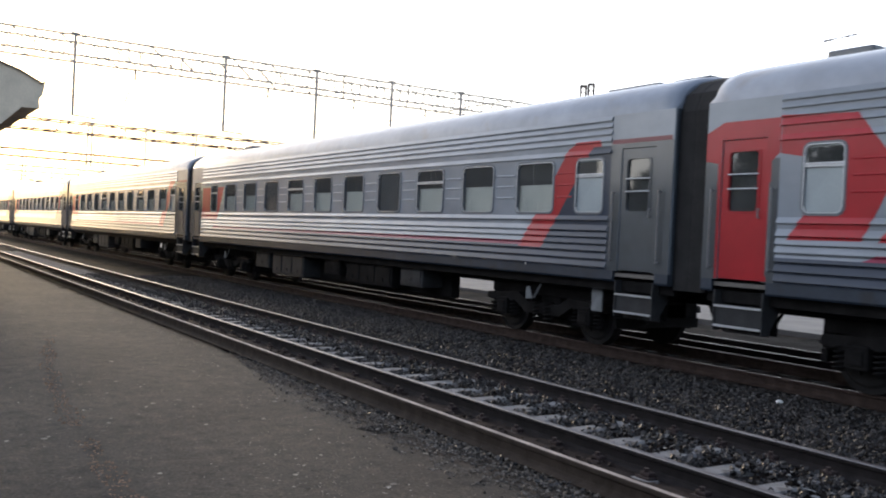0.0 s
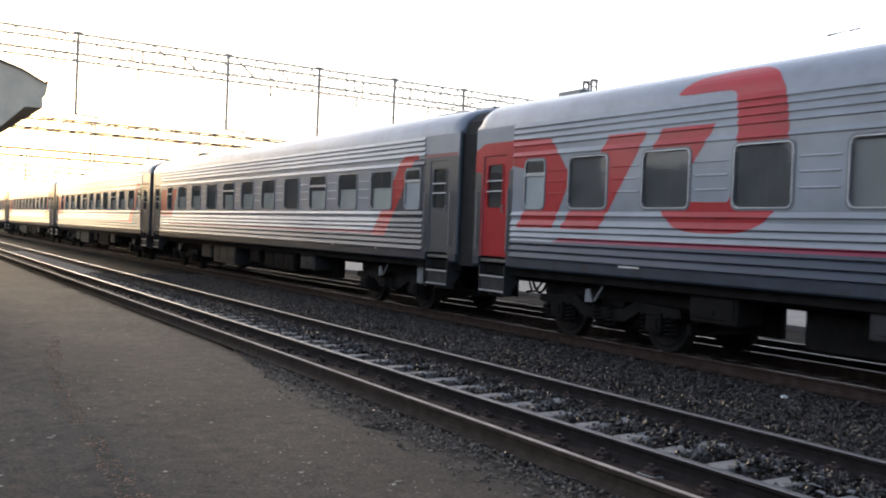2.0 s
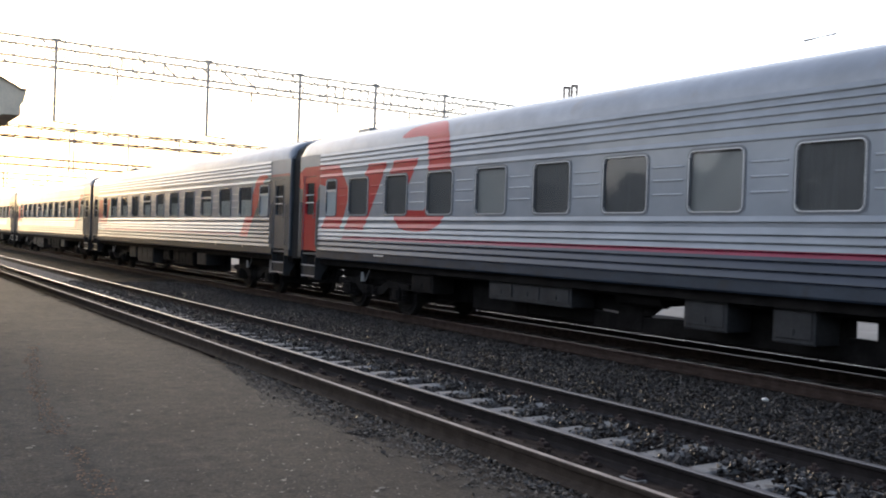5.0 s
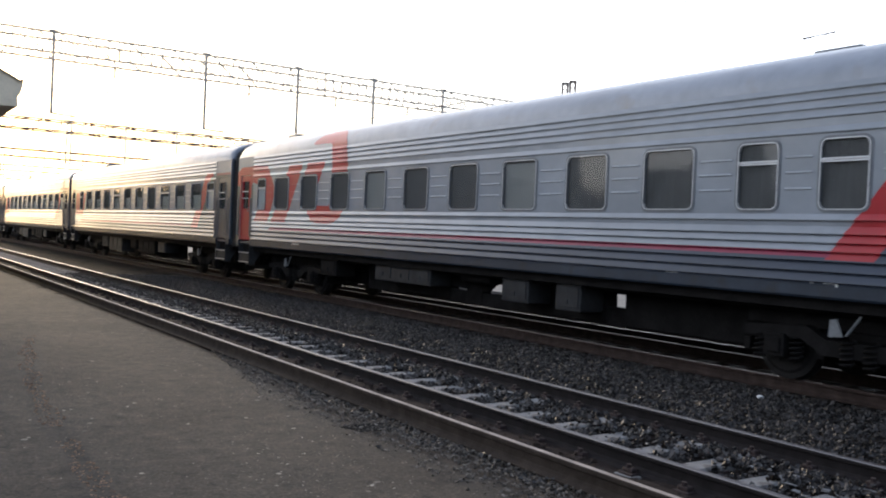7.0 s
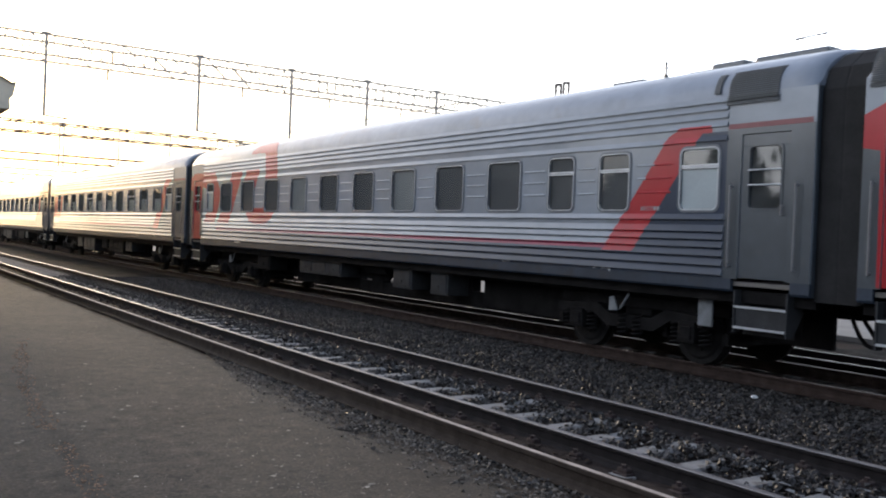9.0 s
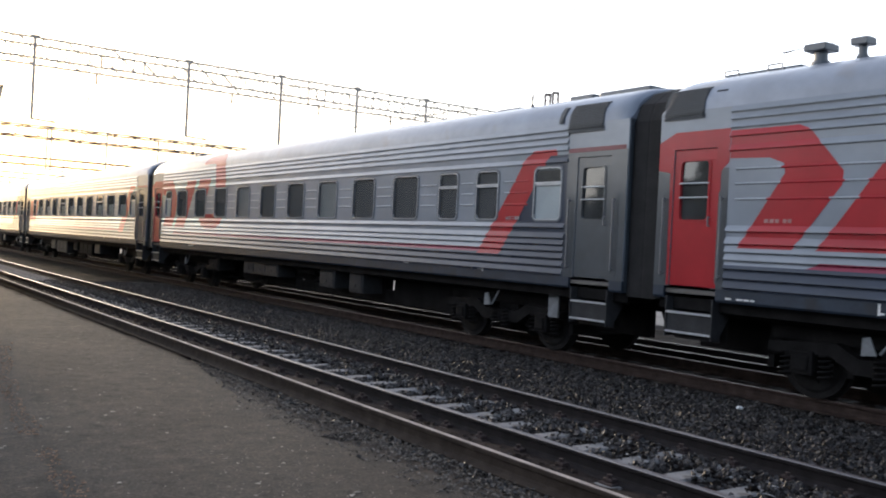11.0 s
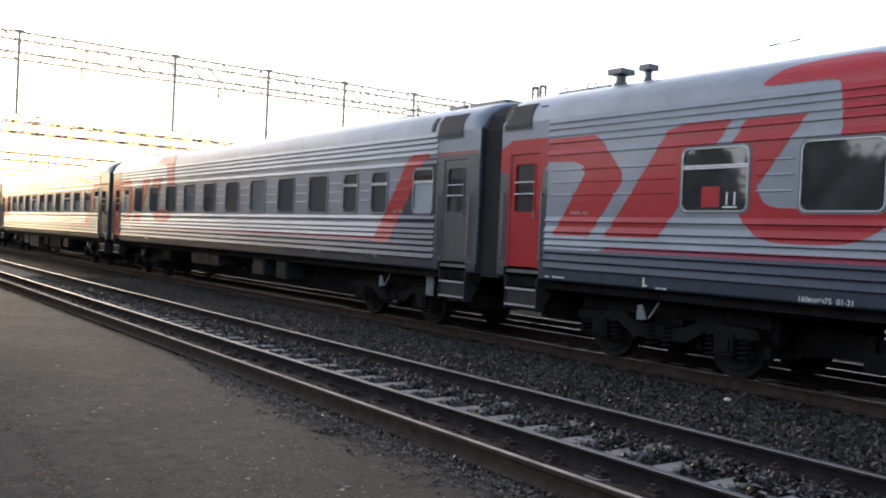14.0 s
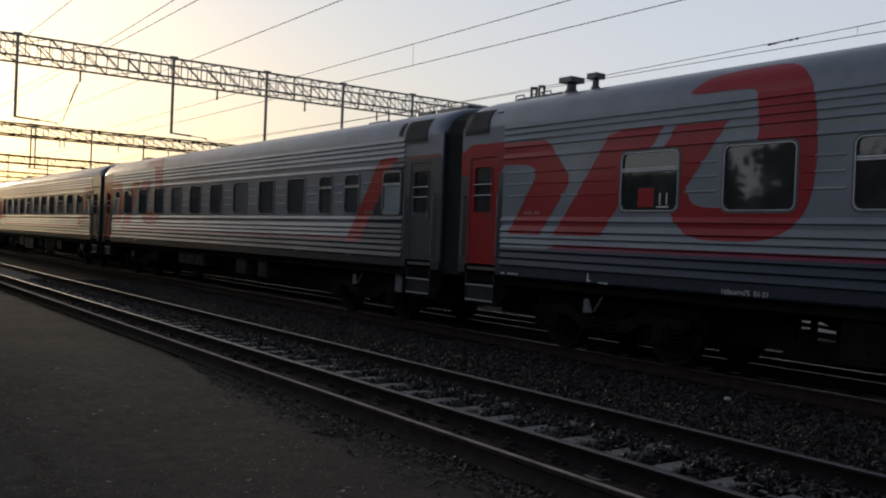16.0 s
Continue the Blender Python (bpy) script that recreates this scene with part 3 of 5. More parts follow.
def pane_mesh(w, h, mat):
    def make():
        bm = bmesh.new()
        bm_prism(bm, rounded(w - 0.02, h - 0.02, 0.09, 4), "x", -0.004, 0.004)
        bmesh.ops.recalc_face_normals(bm, faces=bm.faces[:])
        inner = [f for f in bm.faces if f.normal.x > -0.5] if mat in (G_CLEAR, G_TINT) else []
        for f in inner:
            f.material_index = 1
        me = mesh_of("pane", bm, mat)
        me.materials.append(G_BACK)
        return me
    return cached(("pane", round(w, 2), round(h, 2), mat.name), make)


def window(coach, u0, u1, z0, z1, style, sign=-1):
    """style: plain, vent, frost (an opaque vent window) or blind."""
    w, h = round(u1 - u0, 2), round(z1 - z0, 2)
    at = (sign * (HALF + 0.0), -(u0 + u1) / 2, (z0 + z1) / 2)
    win = part("window", cached(("rubber", w, h), lambda: mesh_of("window_seal", ring(w + 0.075, h + 0.075, 0.12, 0.045, -0.010, 0.03), M_RUBBER)), parent=coach, at=at)
    if sign > 0:
        win.rotation_euler[2] = math.pi
    part("frame", cached(("frame", w, h), lambda: mesh_of("frame", ring(w + 0.012, h + 0.012, 0.10, 0.013, -0.018, 0.03), M_ALU)), parent=win)
    mat = {"plain": G_TINT, "vent": G_TINT, "frost": M_FROST, "blind": G_CLEAR, "drape": G_CLEAR, "ventdrape": G_CLEAR, "clear": G_CLEAR, "clearvent": G_CLEAR, "net": G_CLEAR, "netvent": G_CLEAR}[style]
    part("pane", pane_mesh(w, h, mat), parent=win, at=(0.022, 0, 0)).visible_shadow = False
    if style in ("vent", "frost", "clearvent", "ventdrape", "netvent"):
        def bars():
            bm = bmesh.new()
            z = h / 2 - 0.30 * h
            bm_box(bm, (-0.012, -w / 2 + 0.01, z - 0.028), (0.02, w / 2 - 0.01, z - 0.004), 0.004)
            bm_box(bm, (-0.012, -w / 2 + 0.01, z + 0.004), (0.02, w / 2 - 0.01, z + 0.028), 0.004)
            return mesh_of("sash_bar", bm, M_ALU)
        part("sash_bar", cached(("bars", w, h), bars), parent=win)
        if style == "frost":
            part("vent_pane", cached(("ventpane", w, h), lambda: mesh_of("vent_pane", boxes(((0.008, -w / 2 + 0.02, h / 2 - 0.28 * h), (0.014, w / 2 - 0.02, h / 2 - 0.03))), G_TINT)), parent=win)
    if style in ("drape", "ventdrape"):
        part("curtain", cached(("curtain", w, h), lambda: mesh_of("curtain", boxes(((0.07, -w / 2, -h / 2), (0.085, w / 2, h / 2 - 0.02))), M_DRAPE)), parent=win)
    if style in ("net", "netvent"):
        part("net_curtain", cached(("net", w, h), lambda: mesh_of("net_curtain", boxes(((0.07, -w / 2, -h / 2), (0.078, w / 2, h * 0.06))), M_NET)), parent=win)
    if style == "blind":
        part("blind", cached(("blind", w, h), lambda: mesh_of("blind", boxes(((0.06, -w / 2, -h / 2), (0.075, w / 2, h / 2 - 0.04))), M_BLIND)), parent=win)
    return win


def roof_mesh(mat):
    bm = bmesh.new()
    arc = []
    for i in range(25):
        a = math.pi * i / 24
        c, s = math.cos(a), math.sin(a)
        arc.append((-HALF * (abs(c) ** (2 / 2.3)) * (1 if c >= 0 else -1), EAVE + CROWN * s ** (2 / 2.3)))
    ends = [(0.0, 0.93, -0.06), (0.10, 0.985, -0.015), (0.3, 1.0, 0.0), (6, 1, 0), (12, 1, 0), (18, 1, 0), (LEN - 0.3, 1.0, 0.0), (LEN - 0.1, 0.985, -0.015), (LEN, 0.93, -0.06)]
    loops = [[bm.verts.new((x * (k if z > EAVE + 0.05 else 1), -u, z + d * (z - EAVE) / CROWN)) for x, z in arc] for u, k, d in ends]
    for a, b in zip(loops, loops[1:]):
        for i in range(len(arc) - 1):
            bm.faces.new((a[i], a[i + 1], b[i + 1], b[i]))
    bm.faces.new(loops[0]), bm.faces.new(loops[-1])
    bmesh.ops.recalc_face_normals(bm, faces=bm.faces[:])
    me = mesh_of("roof", bm, mat, True)
    for f in me.polygons[-2:]:
        f.use_smooth = False
    return me


def wheelset_mesh():
    bm = bmesh.new()
    bm_tube(bm, (-1.05, 0, 0), (1.05, 0, 0), 0.08, 12)
    for s in (-1, 1):
        bm_tube(bm, (s * 0.72, 0, 0), (s * 0.755, 0, 0), 0.505, 28)
        bm_tube(bm, (s * 0.755, 0, 0), (s * 0.87, 0, 0), 0.475, 28)
        bm_tube(bm, (s * 0.87, 0, 0), (s * 0.90, 0, 0), 0.40, 28, 0.36)
        bm_tube(bm, (s * 0.87, 0, 0), (s * 0.95, 0, 0), 0.14, 14)
        for k in range(6):
            a = math.pi * k / 3
            bm_box(bm, (s * 0.905 - 0.012, 0.24 * math.cos(a) - 0.03, 0.24 * math.sin(a) - 0.03), (s * 0.905 + 0.012, 0.24 * math.cos(a) + 0.03, 0.24 * math.sin(a) + 0.03))
    return mesh_of("wheelset", bm, M_WHEEL)


def spring_mesh():
    """One coil swept as a single tube."""
    bm = bmesh.new()
    turns, n, m = 5, 60, 5
    rings = []
    for i in range(n + 1):
        a = 2 * math.pi * turns * i / n
        ring_verts = []
        for k in range(m):
            b = 2 * math.pi * k / m
            r = 0.085 + 0.017 * math.cos(b)
            ring_verts.append(bm.verts.new((r * math.cos(a), r * math.sin(a), -0.17 + 0.34 * i / n + 0.017 * math.sin(b))))
        rings.append(ring_verts)
    for p, q in zip(rings, rings[1:]):
        for k in range(m):
            bm.faces.new((p[k], q[k], q[(k + 1) % m], p[(k + 1) % m]))
    bm.faces.new(rings[0]), bm.faces.new(rings[-1])
    bmesh.ops.recalc_face_normals(bm, faces=bm.faces[:])
    return mesh_of("spring", bm, M_UNDER)


def lever_mesh():
    bm = bmesh.new()
    bm_prism(bm, [(0.33, 0.90), (0.24, 0.92), (0.14, 0.70), (0.34, 0.68)], "x", -0.012, 0.012)
    bm_tube(bm, (0, 0.10, 0.72), (0, -0.09, 0.98), 0.018)
    return mesh_of("brake_lever", bm, M_FLAP)


def bogie(coach, u):
    """A two-axle bogie with side frames, coil springs and wheelsets."""
    b = part("bogie", cached("bolster", lambda: mesh_of("bogie", boxes(((-0.95, -0.28, 0.62), (0.95, 0.28, 0.86)), ((-0.8, -0.5, 0.50), (0.8, 0.5, 0.62)), bevel=0.03), M_UNDER)), parent=coach, at=(0, -u, 0))

    def frame_side():
        bm = bmesh.new()
        bm_prism(bm, [(-1.75, 0.60), (-1.72, 0.72), (-0.75, 0.78), (-0.45, 0.62), (0.45, 0.62), (0.75, 0.78), (1.72, 0.72), (1.75, 0.60), (1.45, 0.56), (0.85, 0.62), (0.5, 0.42), (-0.5, 0.42), (-0.85, 0.62), (-1.45, 0.56)], "x", -0.07, 0.07)
        return mesh_of("side_frame", bm, M_UNDER)
    for s in (-1, 1):
        part("side_frame", cached("sideframe", frame_side), parent=b, at=(s * 1.08, 0, 0))
        for y in (-1.2, 1.2):
            part("axle_box", cached("axlebox", lambda: mesh_of("axle_box", boxes(((-0.12, -0.16, -0.15), (0.10, 0.16, 0.17)), ((-0.15, -0.11, -0.10), (-0.1, 0.11, 0.11)), bevel=0.03), M_UNDER)), parent=b, at=(s * 1.08, y, 0.475))
            for d in (-0.28, 0.28):
                part("spring", cached("spring", spring_mesh), parent=b, at=(s * 1.08, y + d, 0.46))
        for y in (-0.16, 0.16):
            part("spring", cached("spring", spring_mesh), parent=b, at=(s * 1.12, y, 0.48))
        part("brake_lever", cached("lever", lever_mesh), parent=b, at=(s * 1.27, 0, 0))
    # Beam uprights and cross frame are added bulk that stops light between the wheels.
    for y in (-1.78, 1.78, -0.62, 0.62):
        part("brake_beam", cached("brakebeam", lambda: mesh_of("brake_beam", boxes(((-1.0, -0.05, 0.34), (1.0, 0.05, 0.52)), ((-0.9, -0.10, 0.52), (-0.6, 0.10, 0.95)), ((0.6, -0.10, 0.52), (0.9, 0.10, 0.95)), bevel=0.015), M_UNDER)), parent=b, at=(0, y, 0))
    part("cross_frame", cached("crossframe", lambda: mesh_of("cross_frame", boxes(((-0.98, -1.8, 0.74), (0.98, 1.8, 0.98)), ((-0.3, -1.15, 0.25), (0.3, 1.15, 0.74)), bevel=0.02), M_UNDER)), parent=b)
    axles = []
    for y in (-1.2, 1.2):
        axles.append(part("wheelset", cached("wheelset", wheelset_mesh), parent=b, at=(0, y, 0.475)))
    return axles


def tube_bm(*items):
    bm = bmesh.new()
    for a, b, r in items:
        bm_tube(bm, a, b, r)
    return bm


def side_plate_mesh():
    bm = bmesh.new()
    bm_prism(bm, [(-0.02, 1.2), (0.36, 1.2), (0.36, 0.95), (0.12, 0.62), (-0.02, 0.62)], "y", -0.012, 0.012)
    return mesh_of("side_plate", bm, M_BOX)


def tread_mesh():
    bm = bmesh.new()
    bm_prism(bm, [(-0.02, -0.015), (-0.02, 0.015), (0.20, 0.015), (0.20, -0.10), (0.19, -0.10), (0.19, -0.015)], "y", -0.4, 0.4)
    return mesh_of("tread", bm, M_BOX)


def entrance_steps(coach, mid):
    st = part("entrance_steps", cached("plate", side_plate_mesh), parent=coach, at=(-HALF + 0.03, mid - 0.41, 0))
    part("side_plate", cached("plate", side_plate_mesh), parent=st, at=(0, 0.82, 0))
    part("riser", cached("riser", lambda: mesh_of("riser", boxes(((0.345, -0.4, 0.60), (0.36, 0.4, 1.19))), M_UNDER)), parent=st, at=(0, 0.41, 0))
    part("toe_board", cached("toeboard", lambda: mesh_of("toe_board", boxes(((0.0, -0.39, 0.70), (0.012, 0.39, 0.955)), bevel=0.004), M_BOX)), parent=st, at=(0, 0.41, 0))
    for x0, z in ((0.0, 0.69), (0.0, 0.97), (0.16, 1.15)):
        part("tread", cached("tread", tread_mesh), parent=st, at=(x0, 0.41, z))
        if x0 < 0.1:
            part("step_edge", cached("stepedge", lambda: mesh_of("step_edge", boxes(((-0.03, -0.4, -0.012), (-0.018, 0.4, 0.018))), M_ALU)), parent=st, at=(x0, 0.41, z))


def door(coach, u0, u1, mat, label):
    """The entrance door with its window, bars, handle and rails."""
    w = u1 - u0
    mid = -(u0 + u1) / 2
    bm = bmesh.new()
    z0, z1, a, b = 1.36, 3.30, 2.30, 3.14
    ww = 0.50
    bm_box(bm, (0.0, -w / 2, z0), (0.05, w / 2, a), 0.006)
    bm_box(bm, (0.0, -w / 2, b), (0.05, w / 2, z1), 0.006)
    bm_box(bm, (0.002, -w / 2, a), (0.05, -ww / 2, b))
    bm_box(bm, (0.002, ww / 2, a), (0.05, w / 2, b))
    d = part("door", bm, mat, coach, label, at=(-HALF + 0.012, mid, 0))
    part("frame", cached(("doorframe", mat.name), lambda: mesh_of("frame", ring(ww + 0.05, b - a + 0.05, 0.09, 0.03, -0.012, 0.03), mat)), parent=d, at=(0, 0, (a + b) / 2))
    part("pane", pane_mesh(ww + 0.02, b - a + 0.02, G_TINT), parent=d, at=(0.03, 0, (a + b) / 2)).visible_shadow = False
    for k in (0.38, 0.62):
        part("guard_bar", cached("guardbar", lambda: mesh_of("guard_bar", tube_bm(((-0.01, -0.26, 0), (-0.01, 0.26, 0), 0.011)), M_ALU)), parent=d, at=(0, 0, a + k * (b - a)))
    part("handle", cached("handle", lambda: mesh_of("handle", tube_bm(((-0.04, 0, -0.07), (-0.04, 0, 0.07), 0.012), ((-0.04, 0, 0.06), (0.0, 0, 0.06), 0.01), ((-0.04, 0, -0.06), (0, 0, -0.06), 0.01)), M_RAILGREY)), parent=d, at=(0, -w / 2 + 0.08, 2.28))
    for y in (mid - w / 2 - 0.14, mid + w / 2 + 0.14):
        part("handrail", cached("handrail", lambda: mesh_of("handrail", tube_bm(((-0.05, 0, 1.50), (-0.05, 0, 2.62), 0.013), ((-0.05, 0, 1.52), (0.02, 0, 1.52), 0.016), ((-0.05, 0, 2.60), (0.02, 0, 2.60), 0.016)), M_RAILGREY)), parent=coach, at=(-HALF, y, 0))
        part("rail_niche", cached("niche", lambda: mesh_of("rail_niche", ring(0.15, 1.32, 0.06, 0.05, -0.006, 0.02), M_DARKGREY)), parent=coach, at=(-HALF, y, 2.06))
    entrance_steps(coach, mid)


def lettering(coach, words, u, z, size, mat=None, name="lettering"):
    cu = bpy.data.curves.new("words", "FONT")
    cu.body, cu.size, cu.extrude = words, size, 0.0015
    tmp = bpy.data.objects.new("words", cu)
    me = bpy.data.meshes.new_from_object(tmp)
    bpy.data.objects.remove(tmp)
    me.materials.append(mat or M_WHITE)
    ob = part(name, me, parent=coach, at=(-(HALF + 0.007), -u, z))
    # face outwards, the words running towards the coach's rear
    ob.rotation_euler = (math.pi / 2, 0, -math.pi / 2)
    return ob


def marks(coach, u, z, widths, tall, mat, name="marking"):
    for w in widths:
        if w > 0:
            part(name, boxes(((-HALF - 0.008, -u - w, z), (-HALF - 0.001, -u, z + tall))), mat, coach)
        u += abs(w) + 0.02


UNDER_SETS = {
    "a": [(6.2, 7.3, 0.55, "M_BOX"), (7.6, 9.9, 0.42, "M_BOX"), (11.3, 12.2, 0.62, "M_UNDER"), (12.6, 15.0, 0.50, "M_UNDER"), (15.4, 16.4, 0.60, "M_BOX")],
    "b": [(5.5, 6.4, 0.60, "M_UNDER"), (8.4, 10.8, 0.66, "M_BOX"), (13.3, 14.1, 0.58, "M_BOX"), (14.85, 15.5, 0.55, "M_BOX")],
    "c": [(7.6, 10.5, 0.45, "M_UNDER"), (11.5, 13.4, 0.5, "M_BOX"), (14.0, 16.8, 0.45, "M_UNDER")],
}
# stretches where one can look through under the floor
GAPS = {"a": [(16.75, 18.1)], "b": [(6.5, 7.1), (10.78, 11.37), (11.95, 12.82), (15.6, 16.0)], "c": [(6.46, 7.20)]}
# dark gear that fills part of those openings: outlines in metres behind the front end and above the rails
GEAR = {"a": []}
GEAR["b"] = [[(15.58, 0.34), (16.02, 0.34), (16.02, 0.66), (15.58, 0.665)], [(15.58, 0.915), (16.02, 0.92), (16.02, 1.04), (15.58, 1.04)], [(10.76, 0.68), (11.39, 0.655), (11.39, 1.04), (10.76, 1.04)], [(10.76, 0.34), (11.39, 0.34), (11.39, 0.61), (10.76, 0.635)],
          [(11.93, 0.34), (12.84, 0.34), (12.84, 0.64), (11.93, 0.60)], [(11.93, 0.63), (12.10, 0.64), (12.34, 0.80), (12.60, 0.83), (12.84, 0.86), (12.84, 1.04), (11.93, 1.04)]]
GEAR["c"] = [[(6.44, 0.34), (7.22, 0.34), (7.22, 0.64), (6.44, 0.62)], [(6.44, 0.92), (6.9, 0.93), (7.22, 0.80), (7.22, 1.04), (6.44, 1.04)],
          [(6.44, 0.62), (6.63, 0.62), (6.63, 0.79), (6.44, 0.79)], [(6.59, 0.6), (6.65, 0.6), (6.65, 1.0), (6.59, 1.0)], [(6.84, 0.6), (6.90, 0.6), (6.90, 1.0), (6.84, 1.0)],
          [(6.64, 0.80), (6.85, 0.805), (6.85, 0.85), (6.64, 0.86)], [(6.64, 0.63), (6.85, 0.63), (6.85, 0.775), (6.64, 0.77)], [(6.88, 0.815), (7.2, 0.79), (7.2, 0.83), (6.88, 0.855)], [(6.88, 0.68), (7.2, 0.67), (7.2, 0.75), (6.88, 0.755)]]


def hose_bm(points, r, sides=6):
    """One tube swept along points that lie in a plane across x."""
    bm = bmesh.new()
    rings = []
    for i, p in enumerate(points):
        along = (Vector(points[min(i + 1, len(points) - 1)]) - Vector(points[max(i - 1, 0)])).normalized()
        up = Vector((1, 0, 0)).cross(along)
        rings.append([bm.verts.new(Vector(p) + r * (math.cos(6.283 * k / sides) * Vector((1, 0, 0)) + math.sin(6.283 * k / sides) * up)) for k in range(sides)])
    for a, b in zip(rings, rings[1:]):
        for k in range(sides):
            bm.faces.new((a[k], a[(k + 1) % sides], b[(k + 1) % sides], b[k]))
    bm.faces.new(rings[0]), bm.faces.new(rings[-1])
    bmesh.ops.recalc_face_normals(bm, faces=bm.faces[:])
    return bm


def underframe(coach, key):
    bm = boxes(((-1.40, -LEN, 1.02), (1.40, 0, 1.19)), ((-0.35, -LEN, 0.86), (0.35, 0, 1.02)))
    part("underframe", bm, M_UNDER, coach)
    mats = {"M_BOX": M_BOX, "M_UNDER": M_UNDER}
    for a, b, low, mat in UNDER_SETS[key]:
        bm = boxes(((-1.30, -b, low), (-0.76, -a, 1.04)), bevel=0.025)
        n = max(1, round((b - a) / 0.8))
        for i in range(n):
            s = (b - a) / n
            bm_box(bm, (-1.318, -a - s * (i + 0.92), low + 0.07), (-1.295, -a - s * (i + 0.08), 0.98), 0.008)
            bm_box(bm, (-1.335, -a - s * (i + 0.53), low + 0.12), (-1.31, -a - s * (i + 0.47), low + 0.2), 0.004)
        part("equipment_box", bm, mats[mat], coach)
    # Filler boxes added behind the equipment so no light passes under the floor.
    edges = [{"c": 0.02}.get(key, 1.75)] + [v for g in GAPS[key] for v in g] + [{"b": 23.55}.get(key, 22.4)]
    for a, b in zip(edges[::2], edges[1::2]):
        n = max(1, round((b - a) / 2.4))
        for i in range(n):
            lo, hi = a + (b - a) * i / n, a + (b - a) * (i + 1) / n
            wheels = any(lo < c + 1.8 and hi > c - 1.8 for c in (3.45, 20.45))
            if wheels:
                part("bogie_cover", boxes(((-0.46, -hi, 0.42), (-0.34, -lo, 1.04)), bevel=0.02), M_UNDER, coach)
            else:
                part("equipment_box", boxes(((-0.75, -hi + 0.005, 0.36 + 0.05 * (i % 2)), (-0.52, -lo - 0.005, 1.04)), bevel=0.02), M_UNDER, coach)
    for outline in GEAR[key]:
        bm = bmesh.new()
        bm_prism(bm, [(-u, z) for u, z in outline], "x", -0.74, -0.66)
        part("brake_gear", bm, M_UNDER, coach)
    for u in (12.2,):
        part("air_tank", cached("tank", lambda: mesh_of("air_tank", tube_bm(((0, -0.5, 0), (0, 0.5, 0), 0.17)), M_UNDER)), parent=coach, at=(-1.0, -u, 0.97))
    part("brake_pipe", tube_bm(((-1.18, -0.2, 0.98), (-1.18, -LEN + 0.2, 0.98), 0.022)), M_UNDER, coach)
    for u, s in ((0.0, 1), (LEN, -1)):
        bm = tube_bm(((0, -u, 1.0), (0, -u + s * 0.30, 1.0), 0.10), ((0.35, -u, 0.95), (0.30, -u + s * 0.25, 0.62), 0.022), ((0.30, -u + s * 0.25, 0.62), (0.1, -u + s * 0.32, 0.60), 0.022), ((-0.35, -u, 0.95), (-0.30, -u + s * 0.2, 0.58), 0.022), ((-0.30, -u + s * 0.2, 0.58), (-0.45, -u + s * 0.32, 0.62), 0.022))
        bm_box(bm, (-0.2, -u + (0.2 if s > 0 else -0.32), 0.85), (0.2, -u + (0.32 if s > 0 else -0.2), 1.15), 0.02)
        part("coupler", bm, M_UNDER, coach)
    for x, low in ((-0.62, 0.55), (-0.38, 0.66), (0.45, 0.58)):
        hang = [(x, 0.64 * i / 8, 0.98 - (0.98 - low) * (1 - (i / 4 - 1) ** 2)) for i in range(9)]
        part("brake_hose", hose_bm(hang, 0.028), M_UNDER, coach)
    # mud flaps hanging by the bogies
    for u in (22.05,):
        part("mud_flap", cached("flap", lambda: mesh_of("mud_flap", boxes(((-0.02, -0.13, -0.24), (0.02, 0.13, 0.24)), bevel=0.015), M_FLAP)), parent=coach, at=(-1.25, -u, 0.86))


def gangway(coach):
    bm = bmesh.new()
    arch = [(-1.46, 1.12), (-1.46, 3.80), (-1.36, 4.08), (-1.1, 4.28), (-0.7, 4.41), (0, 4.47), (0.7, 4.41), (1.1, 4.28), (1.36, 4.08), (1.46, 3.80), (1.46, 1.12)]
    loops = []
    for k, y in ((0.985, 0.0), (1.0, 0.05), (1.0, 0.30), (0.997, 0.31), (0.997, 0.33), (1.0, 0.34), (1.0, 0.59), (0.985, 0.64)):
        loops.append([bm.verts.new((x * k, y, 2.6 + (z - 2.6) * k)) for x, z in arch])
    for a, b in zip(loops, loops[1:]):
        for i in range(len(arch)):
            bm.faces.new((a[i], a[(i + 1) % len(arch)], b[(i + 1) % len(arch)], b[i]))
    bmesh.ops.recalc_face_normals(bm, faces=bm.faces[:])
    part("gangway_bellows", bm, M_BELLOWS, coach, "dark rubber gangway hood")


def louvre(coach, u0, u1, z0, z1):
    """A slatted air grille set into the roof's shoulder."""
    bm = bmesh.new()
    lo, hi = offset_at(z0) + 0.012, offset_at(z1) + 0.012
    a, b, c, d = [(-lo, -u0, z0), (-lo, -u1, z0), (-hi, -u1, z1), (-hi, -u0, z1)]
    bm.faces.new([bm.verts.new(p) for p in (a, b, c, d)])
    base = part("roof_grille", bm, M_GRILLE, coach, "slatted roof grille")
    n = 17
    for i in range(n):
        k0 = (i + 0.15) / n
        z = z0 + k0 * (z1 - z0)
        x = offset_at(z) + 0.014
        bm = bmesh.new()
        bm_box(bm, (-x - 0.008, -u1 + 0.02, z), (-x + 0.03, -u0 - 0.02, z + 0.013))
        part("slat", bm, M_GRILLE, base)


def hatch(coach, u0, u1, w, tall, mat=None):
    part("roof_hatch", boxes(((-w, -u1, EAVE + CROWN - 0.12), (w, -u0, EAVE + CROWN + tall)), bevel=min(0.05, tall)), mat or M_DARKGREY, coach)


